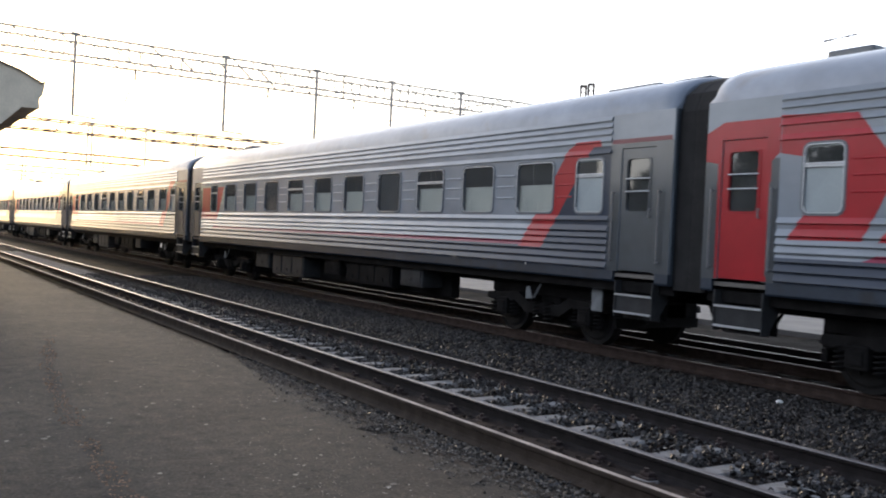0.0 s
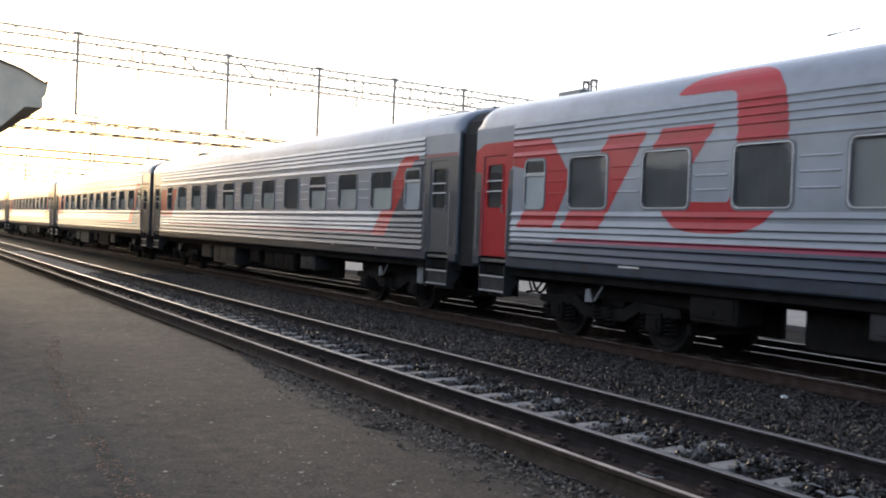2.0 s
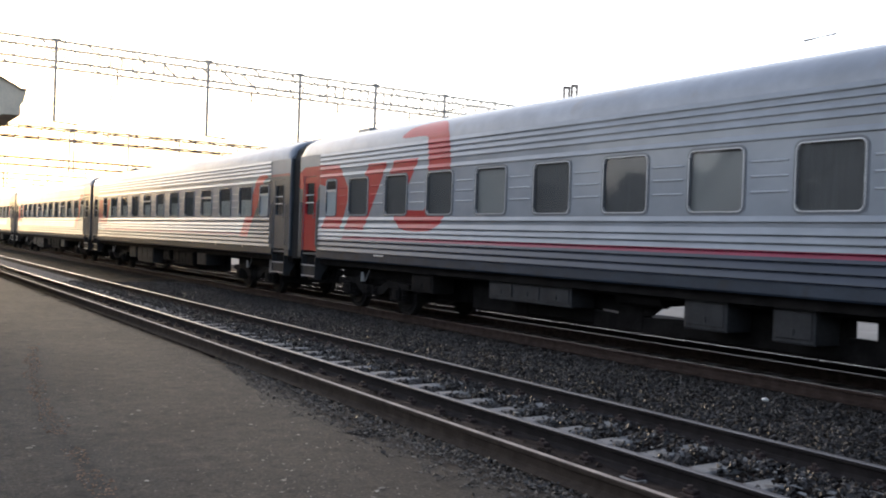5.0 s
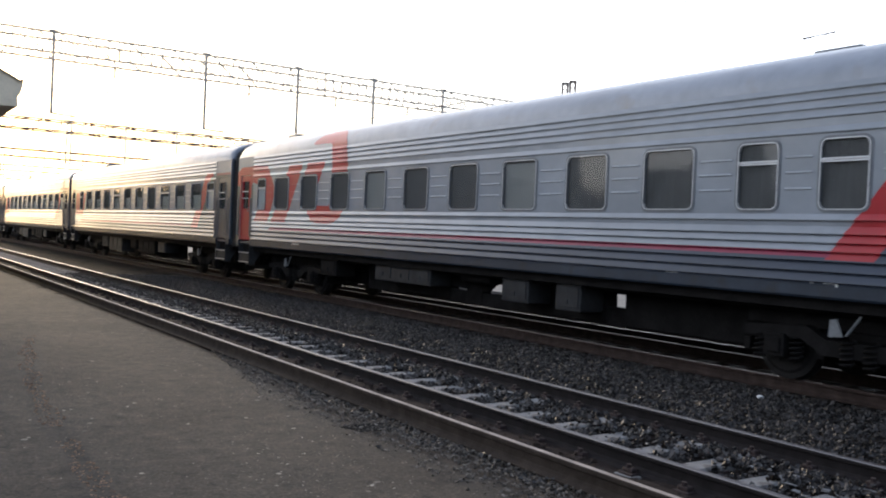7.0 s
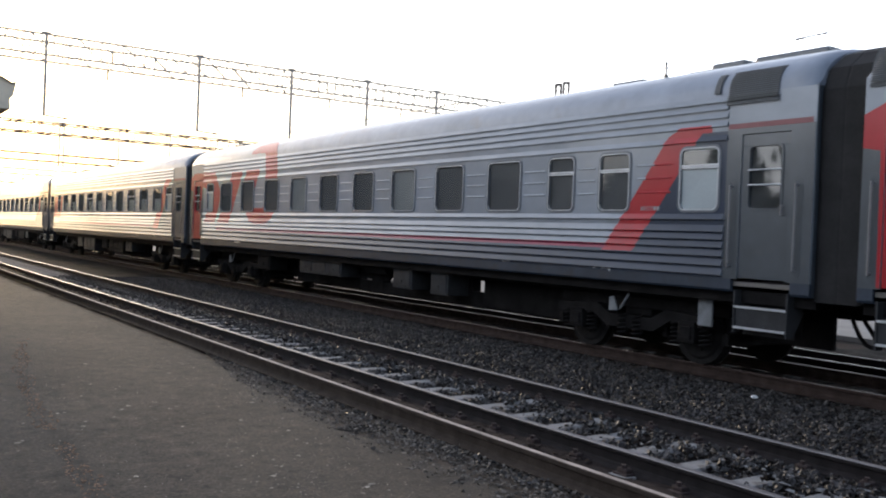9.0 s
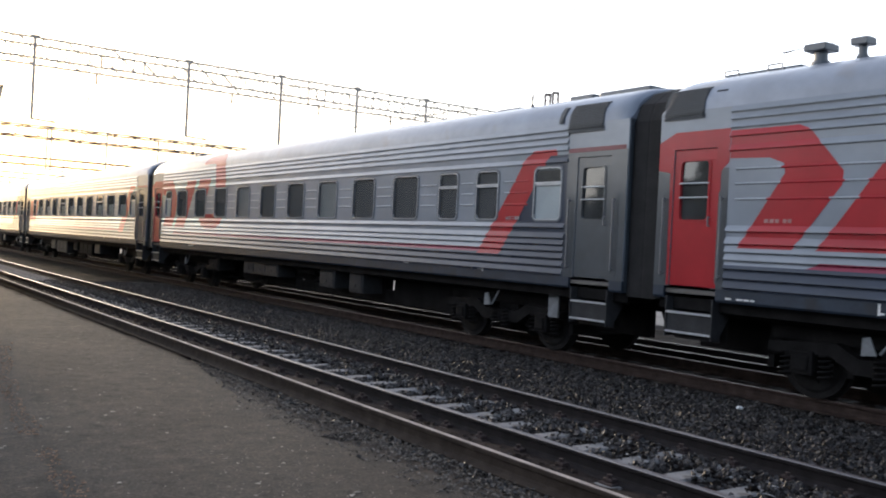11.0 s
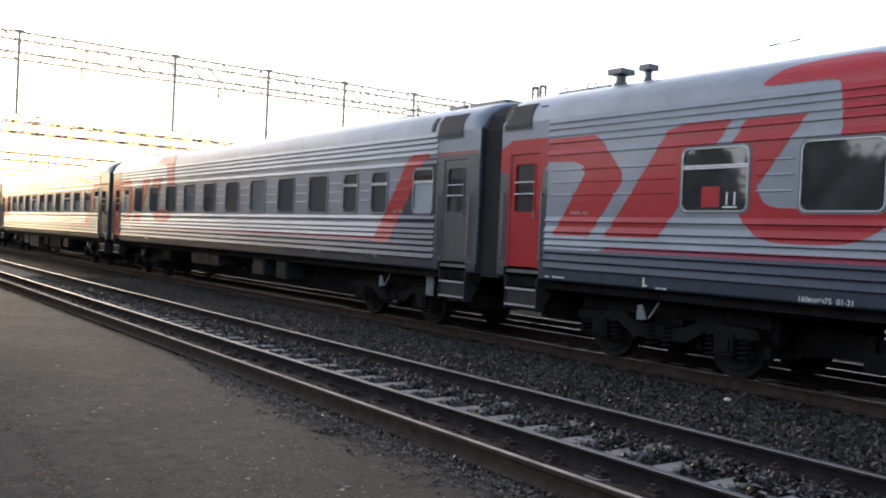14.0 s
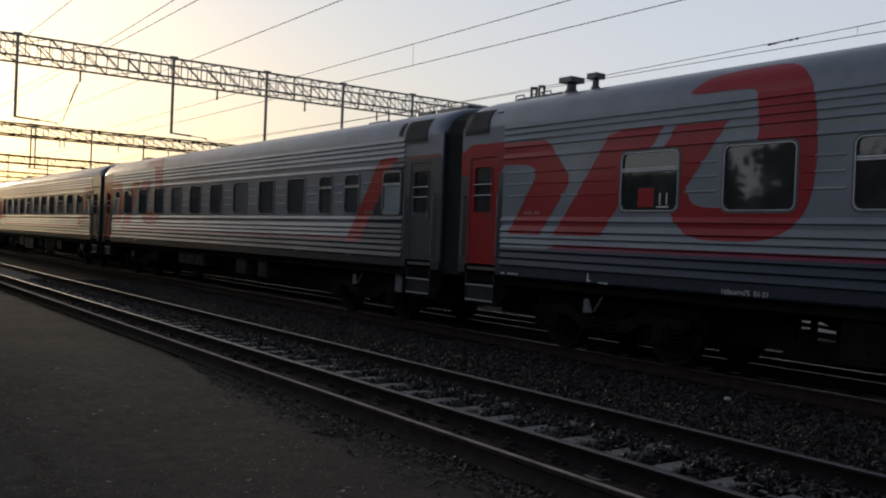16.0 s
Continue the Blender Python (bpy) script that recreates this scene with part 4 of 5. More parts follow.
def bead_bm(half):
    """A short pressed bead: a sharp lower lip and a long sloping top."""
    bm = bmesh.new()
    bm_prism(bm, [(0.01, -0.014), (-0.008, -0.013), (-0.015, -0.006), (-0.016, 0.002), (-0.010, 0.010), (0.01, 0.024)], "y", -half, half)
    return bm


LOW_BAND = [(1.25, 1.345), (22.55, 1.345), (22.55, 1.692), (1.25, 1.692)]
BEHIND_SLASH = [(20.86, 1.692), (22.55, 1.692), (22.55, 3.375), (22.10, 3.375)]
FRONT_END = [(0.0, 1.345), (1.25, 1.345), (1.25, 3.02), (0.0, 3.02)]
REAR_END = [(22.55, 1.345), (LEN, 1.345), (LEN, 3.39), (22.55, 3.39)]


def make_coach(label, windows, red, lit, under, slash, dz=0.0, extras=None):
    """windows: (u0, u1, style); red: outlines painted red, each with whether it lies on ribbed skin."""
    c = thing("passenger_coach", label, "train coach", "coaches of the train")
    z0, z1 = 2.29 + dz, 3.165 + dz * 0.8
    near = [(a, b, z0, z1) for a, b, _ in windows]
    doors = [(0.282, 1.038, 1.30, 3.31), (22.792, 23.548, 1.30, 3.31)]
    skin = side_panel(1.25, 22.55, True, near, -1, 1.345)
    part("side_wall", skin, M_GREY, c, "grey corrugated steel side")
    for a, b in ((0.0, 1.25), (22.55, LEN)):
        part("vestibule_wall", side_panel(a, b, False, doors, -1, 1.345), M_GREY, c)
    dark = [LOW_BAND] + ([BEHIND_SLASH] if slash else [])
    for outline, ribbed in [(o, True) for o in dark] + [(FRONT_END, False), (REAR_END, False)]:
        part("dark_livery", decal(outline, near + doors, ribbed, 0.002), M_BLUEGREY if ribbed else M_DARKGREY, c, "dark blue-grey painted area")
    part("skirt", side_panel(0.0, LEN, False, [(0.2, 1.12, 1.0, 1.4), (22.7, 23.62, 1.0, 1.4)], -1, 1.17, 1.345), M_SKIRT, c, "dark blue-grey sole bar")
    # far side: the same run of windows
    part("side_wall", side_panel(0.0, LEN, True, near, 1, 1.17), M_GREY, c)
    for a, b, style in windows:
        window(c, a, b, z0, z1, style)
        window(c, a, b, z0, z1, "clear", 1)
    part("roof", cached("roof", lambda: roof_mesh(M_ROOF)), parent=c)
    for u in (0.02, LEN - 0.02):
        bm = boxes(((-HALF + 0.03, -u - 0.02, 1.17), (-0.5, -u + 0.02, EAVE)), ((0.5, -u - 0.02, 1.17), (HALF - 0.03, -u + 0.02, EAVE)), ((-0.5, -u - 0.02, 3.3), (0.5, -u + 0.02, EAVE)))
        part("end_wall", bm, M_DARKGREY, c)
    # inside: floor, compartment wall, cross walls
    bm = boxes(((-HALF + 0.06, -LEN + 0.1, 1.25), (HALF - 0.06, -0.1, 1.31)))
    for a, b in lit:
        bm_box(bm, (0.42, -b, 1.31), (0.46, -a, EAVE))
    for k in range(12):
        u = 2.45 + 1.795 * k
        bm_box(bm, (-0.9 if k % 2 else -1.45, -u - 0.02, 1.31), (0.42, -u + 0.02, EAVE))
    part("interior", bm, M_INSIDE, c)
    for outline, ribbed in red:
        part("red_livery", decal(outline, near + doors, ribbed), M_CRIMSON if outline is STRIPE else M_FADED if outline is SLASH_TAIL else M_RED, c)
    # short pressed beads between the windows
    bays = ([(0.9, 1.22, "")] if windows[0][0] > 3 else []) + list(windows)
    for (a, b, _), (a2, b2, _) in zip(bays, bays[1:]):
        gap = a2 - b
        if gap < 0.45 or gap > 3.0:
            continue
        for z in (2.55, 2.76, 2.96):
            z += dz
            mid, half = (b + a2) / 2, min(gap / 2 - 0.12, 0.33) if gap < 1.2 else gap / 2 - 0.15
            n = 1 if half < 0.2 else 4 if half < 0.5 else 26
            for i in range(n):
                at = mid + half * ((2 * i + 1) / n - 1)
                mat = M_RED if any(inside(at, z, o) for o, _ in red) else M_BEAD
                me = cached(("bead", round(half / n, 3), mat.name), lambda: mesh_of("bead", bead_bm(half / n), mat))
                part("bead", me, parent=c, at=(-HALF, -at, z))
    door(c, 0.29, 1.03, M_RED if extras == "red_door" else M_DARKGREY, "red entrance door" if extras == "red_door" else "grey entrance door")
    door(c, 22.80, 23.54, M_DARKGREY, "grey entrance door")
    underframe(c, under)
    gangway(c)
    axles = []
    for u in (3.45, 20.45):
        axles += bogie(c, u)
    return c


# logo-like livery shapes, in metres behind the front end and above the rails
def hook(du, dz, k=1.0):
    """The curled red band that runs over windows and roof."""
    pts = [(5.42, 4.10), (5.62, 4.24), (6.3, 4.30), (6.75, 4.29), (7.05, 4.18), (7.24, 3.95), (7.32, 3.6), (7.34, 2.9), (7.28, 2.5), (7.12, 2.2), (6.85, 2.02), (6.5, 1.94), (5.65, 1.94), (5.35, 2.02), (5.14, 2.2), (4.98, 2.45), (5.0, 2.60), (5.30, 2.75), (5.36, 2.60), (5.44, 2.46), (5.62, 2.40), (6.0, 2.39), (6.2, 2.39), (6.42, 2.39), (6.5, 3.40), (6.46, 3.9), (6.36, 3.98), (5.30, 3.98)]
    for _ in range(2):
        pts = [(a[0] * w + b[0] * (1 - w), a[1] * w + b[1] * (1 - w)) for a, b in zip(pts, pts[1:] + pts[:1]) for w in (0.8, 0.2)]
    return [(u * k + du, z + dz) for u, z in pts]


def bars_of_logo(dz):
    left = [(1.45, 1.96), (2.28, 1.96), (2.92, 2.78), (2.93, 2.95), (2.45, 3.50), (2.30, 3.56), (1.26, 3.56), (1.26, 3.18), (1.88, 3.16), (2.10, 3.08), (2.12, 2.95)]
    mid = [(2.62, 1.96), (3.70, 1.96), (4.90, 3.60), (4.10, 3.60), (3.80, 3.52)]
    third = [(5.12, 3.58), (6.02, 3.58), (5.36, 2.72), (4.98, 2.45), (4.55, 2.72)]
    return [[(u, z + dz) for u, z in o] for o in (left, mid, third)]


FULL_LOGO = [(o, True) for o in bars_of_logo(-0.035)] + [(hook(0, -0.035), True)]
STRIPE = [(2.5, 1.69), (20.25, 1.69), (20.3, 1.77), (2.7, 1.77)]
SLASH = [(20.20, 1.66), (20.85, 1.66), (22.10, 3.37), (22.50, 3.37), (22.50, 3.47), (21.72, 3.47), (21.48, 3.36)]
SLASH_TAIL = [(22.56, 3.39), (23.86, 3.39), (23.86, 3.46), (22.56, 3.46)]
DOOR_RED = [(0.0, 3.42), (0.0, 3.02), (0.22, 2.98), (0.24, 1.36), (1.12, 1.36), (1.12, 2.98), (1.25, 3.10), (1.25, 3.56), (0.3, 3.56)]


def build_train():
    front = [(1.63, 2.20, "frost")] + [(2.87 + 1.776 * i, 3.83 + 1.776 * i, "blind" if i in (3, 6) else "drape") for i in range(9)]
    w1 = front + [(18.82, 19.45, "ventdrape"), (20.07, 20.72, "ventdrape"), (21.74, 22.42, "frost")]
    logo1 = [(o, True) for o in (
        [(1.42, 1.93), (2.48, 1.94), (2.86, 2.72), (2.86, 2.90), (2.35, 3.53), (1.26, 3.58), (1.26, 3.08), (1.60, 3.02), (1.72, 2.36)],
        [(2.70, 1.93), (3.68, 1.93), (4.72, 3.48), (3.86, 3.48)],
        [(5.05, 3.50), (6.08, 3.50), (5.66, 2.95), (5.2, 2.7), (4.95, 2.75), (4.75, 3.1)],
        hook(-0.03, -0.02))]
    c1 = make_coach("grey corrugated passenger coach with red swirl livery and red front door", w1, logo1 + [(STRIPE, True), (SLASH[:3] + [(22.28, 3.37), (22.28, 3.47)] + SLASH[5:], True), (SLASH_TAIL, False), (DOOR_RED, False)], [(1.2, 22.5)], "b", True, 0.0, "red_door")
    louvre(c1, 22.52, 23.36, 3.72, 4.20)
    louvre(c1, 22.28, 22.42, 3.90, 4.18)
    for a, b, w, t in ((1.08, 1.80, 0.45, 0.12), (19.1, 19.85, 0.45, 0.07), (20.75, 21.28, 0.4, 0.06), (21.32, 21.95, 0.5, 0.10), (22.2, 23.4, 0.6, 0.07)):
        hatch(c1, a, b, w, t)
    part("antenna", tube_bm(((-0.88, -20.75, 4.38), (-0.88, -20.75, 4.46), 0.04), ((-0.88, -20.75, 4.45), (-0.88, -20.75, 4.67), 0.018), ((-0.88, -20.75, 4.56), (-0.88, -20.75, 4.585), 0.03)), M_DARKGREY, c1)
    marks(c1, 20.0, 1.36, (0.05, -0.1, 0.18), 0.03, M_WHITE)
    marks(c1, 20.35, 1.33, (0.035,), 0.13, M_WHITE)
    marks(c1, 17.6, 1.36, (0.22,), 0.025, M_WHITE)
    lettering(c1, "МЕСТ-", 20.98, 2.28, 0.085, M_BLIND)
    marks(c1, 21.24, 2.282, (0.045, 0.045), 0.058, M_BLIND)
    marks(c1, 4.2, 1.33, (0.45,), 0.03, M_WHITE)

    w0 = [(2.2 + 0.05, 2.9, "clearvent")] + [(3.72 + 1.815 * i, 4.77 + 1.815 * i, ("net", "net", "netvent", "drape")[(i * 3 + 1) % 4]) for i in range(10)] + [(21.72, 22.38, "frost")]
    w0[-2] = (20.05, 21.1, "net")
    c0 = make_coach("grey corrugated passenger coach with a red slash and pale windows", w0, [([(1.3, 2.0), (3.0, 2.0), (3.6, 3.1), (1.3, 3.1)], True), (SLASH[:3] + [(22.3, 3.37), (22.3, 3.47)] + SLASH[5:], True), (SLASH_TAIL, False), (STRIPE, True)], [(1.2, 9.0), (12.7, 22.5)], "a", True)
    for a, b, w, t in ((1.2, 2.2, 0.45, 0.10), (21.2, 22.5, 0.5, 0.06), (22.8, 23.6, 0.5, 0.04)):
        hatch(c0, a, b, w, t)
    part("roof_vent", boxes(((-0.2, -2.5, 4.45), (0.2, -2.1, 4.62)), ((-0.3, -2.65, 4.62), (0.3, -1.95, 4.70)), bevel=0.02), M_ROOF, c0)
    marks(c0, 17.9, 1.36, (0.22,), 0.025, M_WHITE)
    marks(c0, 20.4, 1.33, (0.035,), 0.13, M_WHITE)

    w2 = [(4.10, 5.19, "vent")] + [(5.97 + 1.87 * i, 7.06 + 1.87 * i, "plain" if i % 2 == 0 else "vent") for i in range(8)] + [(21.2, 21.85, "frost")]
    c2 = make_coach("grey corrugated passenger coach with large red lettering-like livery and red door", w2, FULL_LOGO + [(STRIPE, True), (DOOR_RED, False)], [(1.2, 22.5)], "c", False, 0.035, "red_door")
    louvre(c2, 0.05, 0.80, 3.74, 4.20)
    part("roof_panel", boxes(((-1.48, -1.10, 3.95), (-1.40, -0.92, 4.12))), M_UNDER, c2)
    for u, k, neck, top in ((1.97, 0.163, 0.088, 4.76), (2.57, 0.115, 0.056, 4.76)):
        bm = boxes(((-0.68 - k, -u - k, top - 0.13), (-0.68 + k, -u + k, top - 0.03)), bevel=0.012)
        bm_tube(bm, (-0.68, -u, 4.34), (-0.68, -u, top - 0.12), neck * 1.15, 14, neck)
        bm_tube(bm, (-0.68, -u, 4.36), (-0.68, -u, 4.50), neck * 1.7, 14, neck * 1.4)
        part("roof_vent", bm, M_DARKGREY, c2, "dark square capped roof vent")
    hatch(c2, 0.30, 1.60, 0.55, 0.05)
    hatch(c2, 2.95, 3.25, 0.25, 0.05)
    for u in (-0.0 + 0.3, 1.05):
        part("roof_rail", tube_bm(((-0.55, -u, 4.4), (-0.55, -u, 4.60), 0.014), ((-0.55, -u - 0.24, 4.4), (-0.55, -u - 0.24, 4.60), 0.014), ((-0.55, -u, 4.60), (-0.55, -u - 0.24, 4.60), 0.014)), M_PALESTEEL, c2)
    marks(c2, 3.45, 1.20, (0.03,), 0.14, M_WHITE)
    marks(c2, 3.48, 1.21, (0.05,), 0.025, M_WHITE)
    marks(c2, 3.7, 1.19, (0.09, 0.09), 0.02, M_WHITE)
    marks(c2, 1.3, 1.22, (0.09, -0.05, 0.09, 0.09, 0.06), 0.025, M_WHITE)
    lettering(c2, "160км/ч75  01-21", 6.0, 1.195, 0.10)
    part("notice", boxes(((-HALF + 0.012, -4.73, 2.38), (-HALF + 0.016, -4.43, 2.66))), M_RED, c2, "red sheet behind the window")
    lettering(c2, "11", 4.79, 2.41, 0.25).location.x = -(HALF - 0.012)
    part("notice", boxes(((-HALF + 0.012, -5.02, 2.37), (-HALF + 0.016, -4.79, 2.39))), M_WHITE, c2)
    marks(c2, 1.85, 2.27, (0.06, 0.06, 0.06, -0.02, 0.05, 0.05), 0.05, M_PALEPINK)
    coaches = {1: c1, 0: c0, 2: c2}
    for j in (-1, -2, -3):
        coaches[j] = copy_thing(c0, Matrix())
    return coaches


# ---------------------------------------------------------------- overhead line
def rod(length, r, mat, name):
    """A thin angle-iron bar along its own z, shared."""
    def make():
        bm = bmesh.new()
        bm_box(bm, (-r, -r, 0), (r, -r * 0.4, length))
        bm_box(bm, (-r, -r * 0.4, 0), (-r * 0.4, r, length))
        return mesh_of(name, bm, mat)
    return cached((name, round(length, 2), r, mat.name), make)


def bar(parent, a, b, r, name, mat=None):
    a, b = Vector(a), Vector(b)
    o = part(name, rod((b - a).length, r, mat or M_PALESTEEL, name), parent=parent, at=a)
    o.rotation_euler = (b - a).to_track_quat("Z", "Y").to_euler()
    return o


def gantry(y, z0=10.25, z1=11.29, x0=-7.0, x1=46.0, deep=2.2, hangers=(), low=7.1, bays=None, mat=None, thick=1.0):
    g = thing("catenary_gantry", "lattice steel gantry spanning the tracks, carrying hangers for the wires", "gantry", "gantries over the tracks", at=(0, y, 0))
    for yy in (0, deep):
        for z in (z0, z1):
            bar(g, (x0, yy, z), (x1, yy, z), 0.050 * thick, "chord", mat)
    n = bays or int((x1 - x0) / 1.15)
    s = (x1 - x0) / n
    for i in range(n):
        a, b = x0 + i * s, x0 + (i + 1) * s
        for yy in (0, deep):
            bar(g, (a, yy, z1), (b, yy, z0), 0.024 * thick, "brace", mat)
            bar(g, (a, yy, z0), (a, yy, z1), 0.024 * thick, "post_bar", mat)
            if thick == 1.0:
                bar(g, (a + s * 0.5, yy, z0), (a + s * 0.5, yy, z1), 0.016, "post_bar", mat)
        for z in (z0, z1):
            bar(g, (a, 0, z), (b, deep, z), 0.02 * thick, "brace", mat) if i % 2 else bar(g, (b, 0, z), (a, deep, z), 0.02 * thick, "brace", mat)
    for x in (x0, x1):
        post = part("post", boxes(((x - 0.22, deep / 2 - 0.3, GROUND - 0.2), (x + 0.22, deep / 2 + 0.3, z1)), bevel=0.03), M_SLAB, g, "concrete gantry post")
    for x in hangers:
        h = part("hanger", boxes(((x - 0.07, -0.08, low), (x + 0.07, 0.05, z1 + 0.10)), bevel=0.012), M_PALESTEEL, g)
        part("hanger_cap", boxes(((x - 0.22, -0.1, z1 + 0.05), (x + 0.22, 0.06, z1 + 0.12)), bevel=0.01), M_PALESTEEL, h)
        part("arm", tube_bm(((x, -0.02, low + 0.05), (x + 0.85, -0.02, low + 0.0), 0.05), ((x + 0.85, -0.02, low), (x + 2.1, -0.02, low - 0.06), 0.025)), M_PALESTEEL, h)
        part("insulator", tube_bm(((x + 0.9, -0.02, low), (x + 1.15, -0.02, low - 0.01), 0.06)), M_INSUL, h)
        part("registration_arm", tube_bm(((x + 1.8, -0.02, low - 0.03), (x + 2.4, -0.02, low - 0.28), 0.018), ((x + 2.4, -0.02, low - 0.28), (x + 2.9, -0.02, low - 0.62), 0.018)), M_PALESTEEL, h)
        off = 3.15 if x < 10 else 2.7
        part("suspension", tube_bm(((x + off, 0.3, z0), (x + off, 0.3, z0 - 0.3), 0.02), ((x + off, 0.3, z0 - 0.3), (x + off, 0.3, z0 - 0.9), 0.05), ((x + off, 0.3, z0 - 0.42), (x + off, 0.3, z0 - 0.46), 0.085), ((x + off, 0.3, z0 - 0.74), (x + off, 0.3, z0 - 0.78), 0.085)), M_INSUL, h)
        if x < 10 and thick == 1.0:
            part("stay", tube_bm(((x + off - 0.05, 0.3, z0 - 0.9), (x + 2.25, 0.0, low), 0.022), ((x + off - 0.15, 0.3, z0 - 1.0), (x + 2.6, 0.1, z0 - 2.1), 0.018)), M_INSUL, h)
    return g


def wire(name, x, zc, sag, y0, y1, r, label, drop=None):
    """A wire along the tracks; with drop, a contact wire hung from the sagging one by droppers."""
    w = thing(name, label, "overhead wire", "overhead wires")
    def curve(pts, n, rr):
        cu = bpy.data.curves.new(n, "CURVE")
        cu.dimensions, cu.bevel_depth, cu.bevel_resolution = "3D", rr, 1
        sp = cu.splines.new("POLY")
        sp.points.add(len(pts) - 1)
        for p, q in zip(sp.points, pts):
            p.co = (*q, 1)
        ob = bpy.data.objects.new(n, cu)
        me = bpy.data.meshes.new_from_object(ob)
        bpy.data.objects.remove(ob)
        me.materials.append(M_WIRE)
        return part(n, me, parent=w)
    pts = []
    for y in range(y0, y1 + 1, 2):
        k = ((y - 50) % 44) / 44.0
        pts.append((x, y, zc + sag * (2 * k - 1) ** 2))
    curve(pts, "messenger_wire", r)
    if drop:
        curve([(x + 0.02, y0, drop), (x + 0.02, y1, drop)], "contact_wire", r)
        for y in range(max(y0, -6), 110, 8):
            k = ((y - 50) % 44) / 44.0
            curve([(x + 0.01, y, drop), (x, y, zc + sag * (2 * k - 1) ** 2)], "dropper", r * 0.5)
    return w


def build_overhead():
    xs = (8.75, 16.75, 22.35, 27.5, 32.7)
    gantry(50.0, hangers=xs)
    for y in (94.0, 138.0, 182.0, 226.0):
        gantry(y, hangers=[x + (1.2 if x > 10 else 9.6) for x in xs[:4]], bays=26, mat=M_DARKSTEEL, thick=1.5)
    wire("catenary", NEAR_X, 6.6, 0.6, -20, 226, 0.008, "bare overhead wires above the empty track", 6.43)
    wire("feeder_wire", 8.2, 6.19, 0.05, -20, 226, 0.008, "thin feeder wire along the tracks")
    wire("feeder_wire", 4.35, 6.28, 0.05, -20, 226, 0.008, "thin feeder wire along the platform edge")
    wire("catenary", TRAIN_X, 6.38, 0.05, -20, 226, 0.008, "bare overhead wires above the train", 5.89)
    wire("catenary", 17.04, 6.2, 0.25, -20, 226, 0.008, "bare overhead wires beyond the train", 6.19)
    rod_x = 17.04
    ins = thing("wire_insulator", "dark rod insulator spliced into an overhead wire", "insulator")
    part("rod", tube_bm(((rod_x, 11.29, 6.343), (rod_x, 12.05, 6.31), 0.010)), M_INSUL, ins)
    for y0, z in ((11.30, 6.342), (11.44, 6.335), (11.83, 6.32), (11.95, 6.313)):
        part("socket", tube_bm(((rod_x, y0, z), (rod_x, y0 + 0.085, z - 0.004), 0.022)), M_INSUL, ins)
    # signal post beyond the train, its two frames above the roofs
    s = thing("signal_post", "dark steel post with two small open frames, beyond the train", "signal", at=(22.0, 25.25, 0))
    part("post", tube_bm(((0, 0, GROUND - 0.2), (0, 0, 7.05), 0.06)), M_PALESTEEL, s)
    for d in (-0.13, 0.15):
        f = part("lamp_frame", ring(0.27, 0.54, 0.03, 0.085, -0.06, 0.06), M_INSUL, s, at=(0, 0, 7.33 + d * 0.25))
        f.rotation_euler[2] = radians(49)
        f.location.x, f.location.y = d * 0.75, -d * 0.66
        part("cross_bar", boxes(((-0.03, -0.1, -0.02), (0.03, 0.1, 0.02))), M_PALESTEEL, f)


# ---------------------------------------------------------------- station canopy and trees
def build_canopy():
    c = thing("platform_canopy", "beige clad platform canopy with an upturned eave", "canopy", at=(0, 26.0, 0))
    out = [(-3.0, 7.3), (1.0, 6.4), (2.68, 5.72), (3.22, 5.55), (3.78, 5.27), (3.86, 5.32), (3.80, 4.98), (3.72, 4.88), (3.74, 4.63), (3.30, 4.62), (2.7, 4.0), (-3.0, 3.95)]
    bm = bmesh.new()
    bm_prism(bm, out, "y", 0.0, 34.0)
    part("fascia", bm, M_CANOPY, c)
    top = [(-3.0, 7.3), (1.0, 6.4), (2.68, 5.72), (3.22, 5.55), (3.78, 5.27), (3.86, 5.33), (3.84, 5.36), (3.76, 5.32), (3.22, 5.60), (2.68, 5.77), (1.0, 6.45), (-3.0, 7.36)]
    bm = bmesh.new()
    bm_prism(bm, top, "y", -0.06, 34.1)
    part("roof_edge", bm, M_CANOPYROOF, c)
    for y in (1.5, 9.5, 17.5, 25.5, 33.0):
        part("column", tube_bm(((0.5, y, GROUND - 0.1), (0.5, y, 4.1), 0.14)), M_CANOPY, c)


def build_wall():
    """Unseen plain wall under the canopy, added to even out the windows' reflections."""
    bm = boxes(((-3.4, 26.4, GROUND - 0.1), (-3.05, 59.6, 4.3)), bevel=0.02)
    tagged(new("wall_station", mesh_of("wall_station", bm, M_CANOPY)), "plain beige wall added out of view to fill the window reflections", "wall", kind="structure")


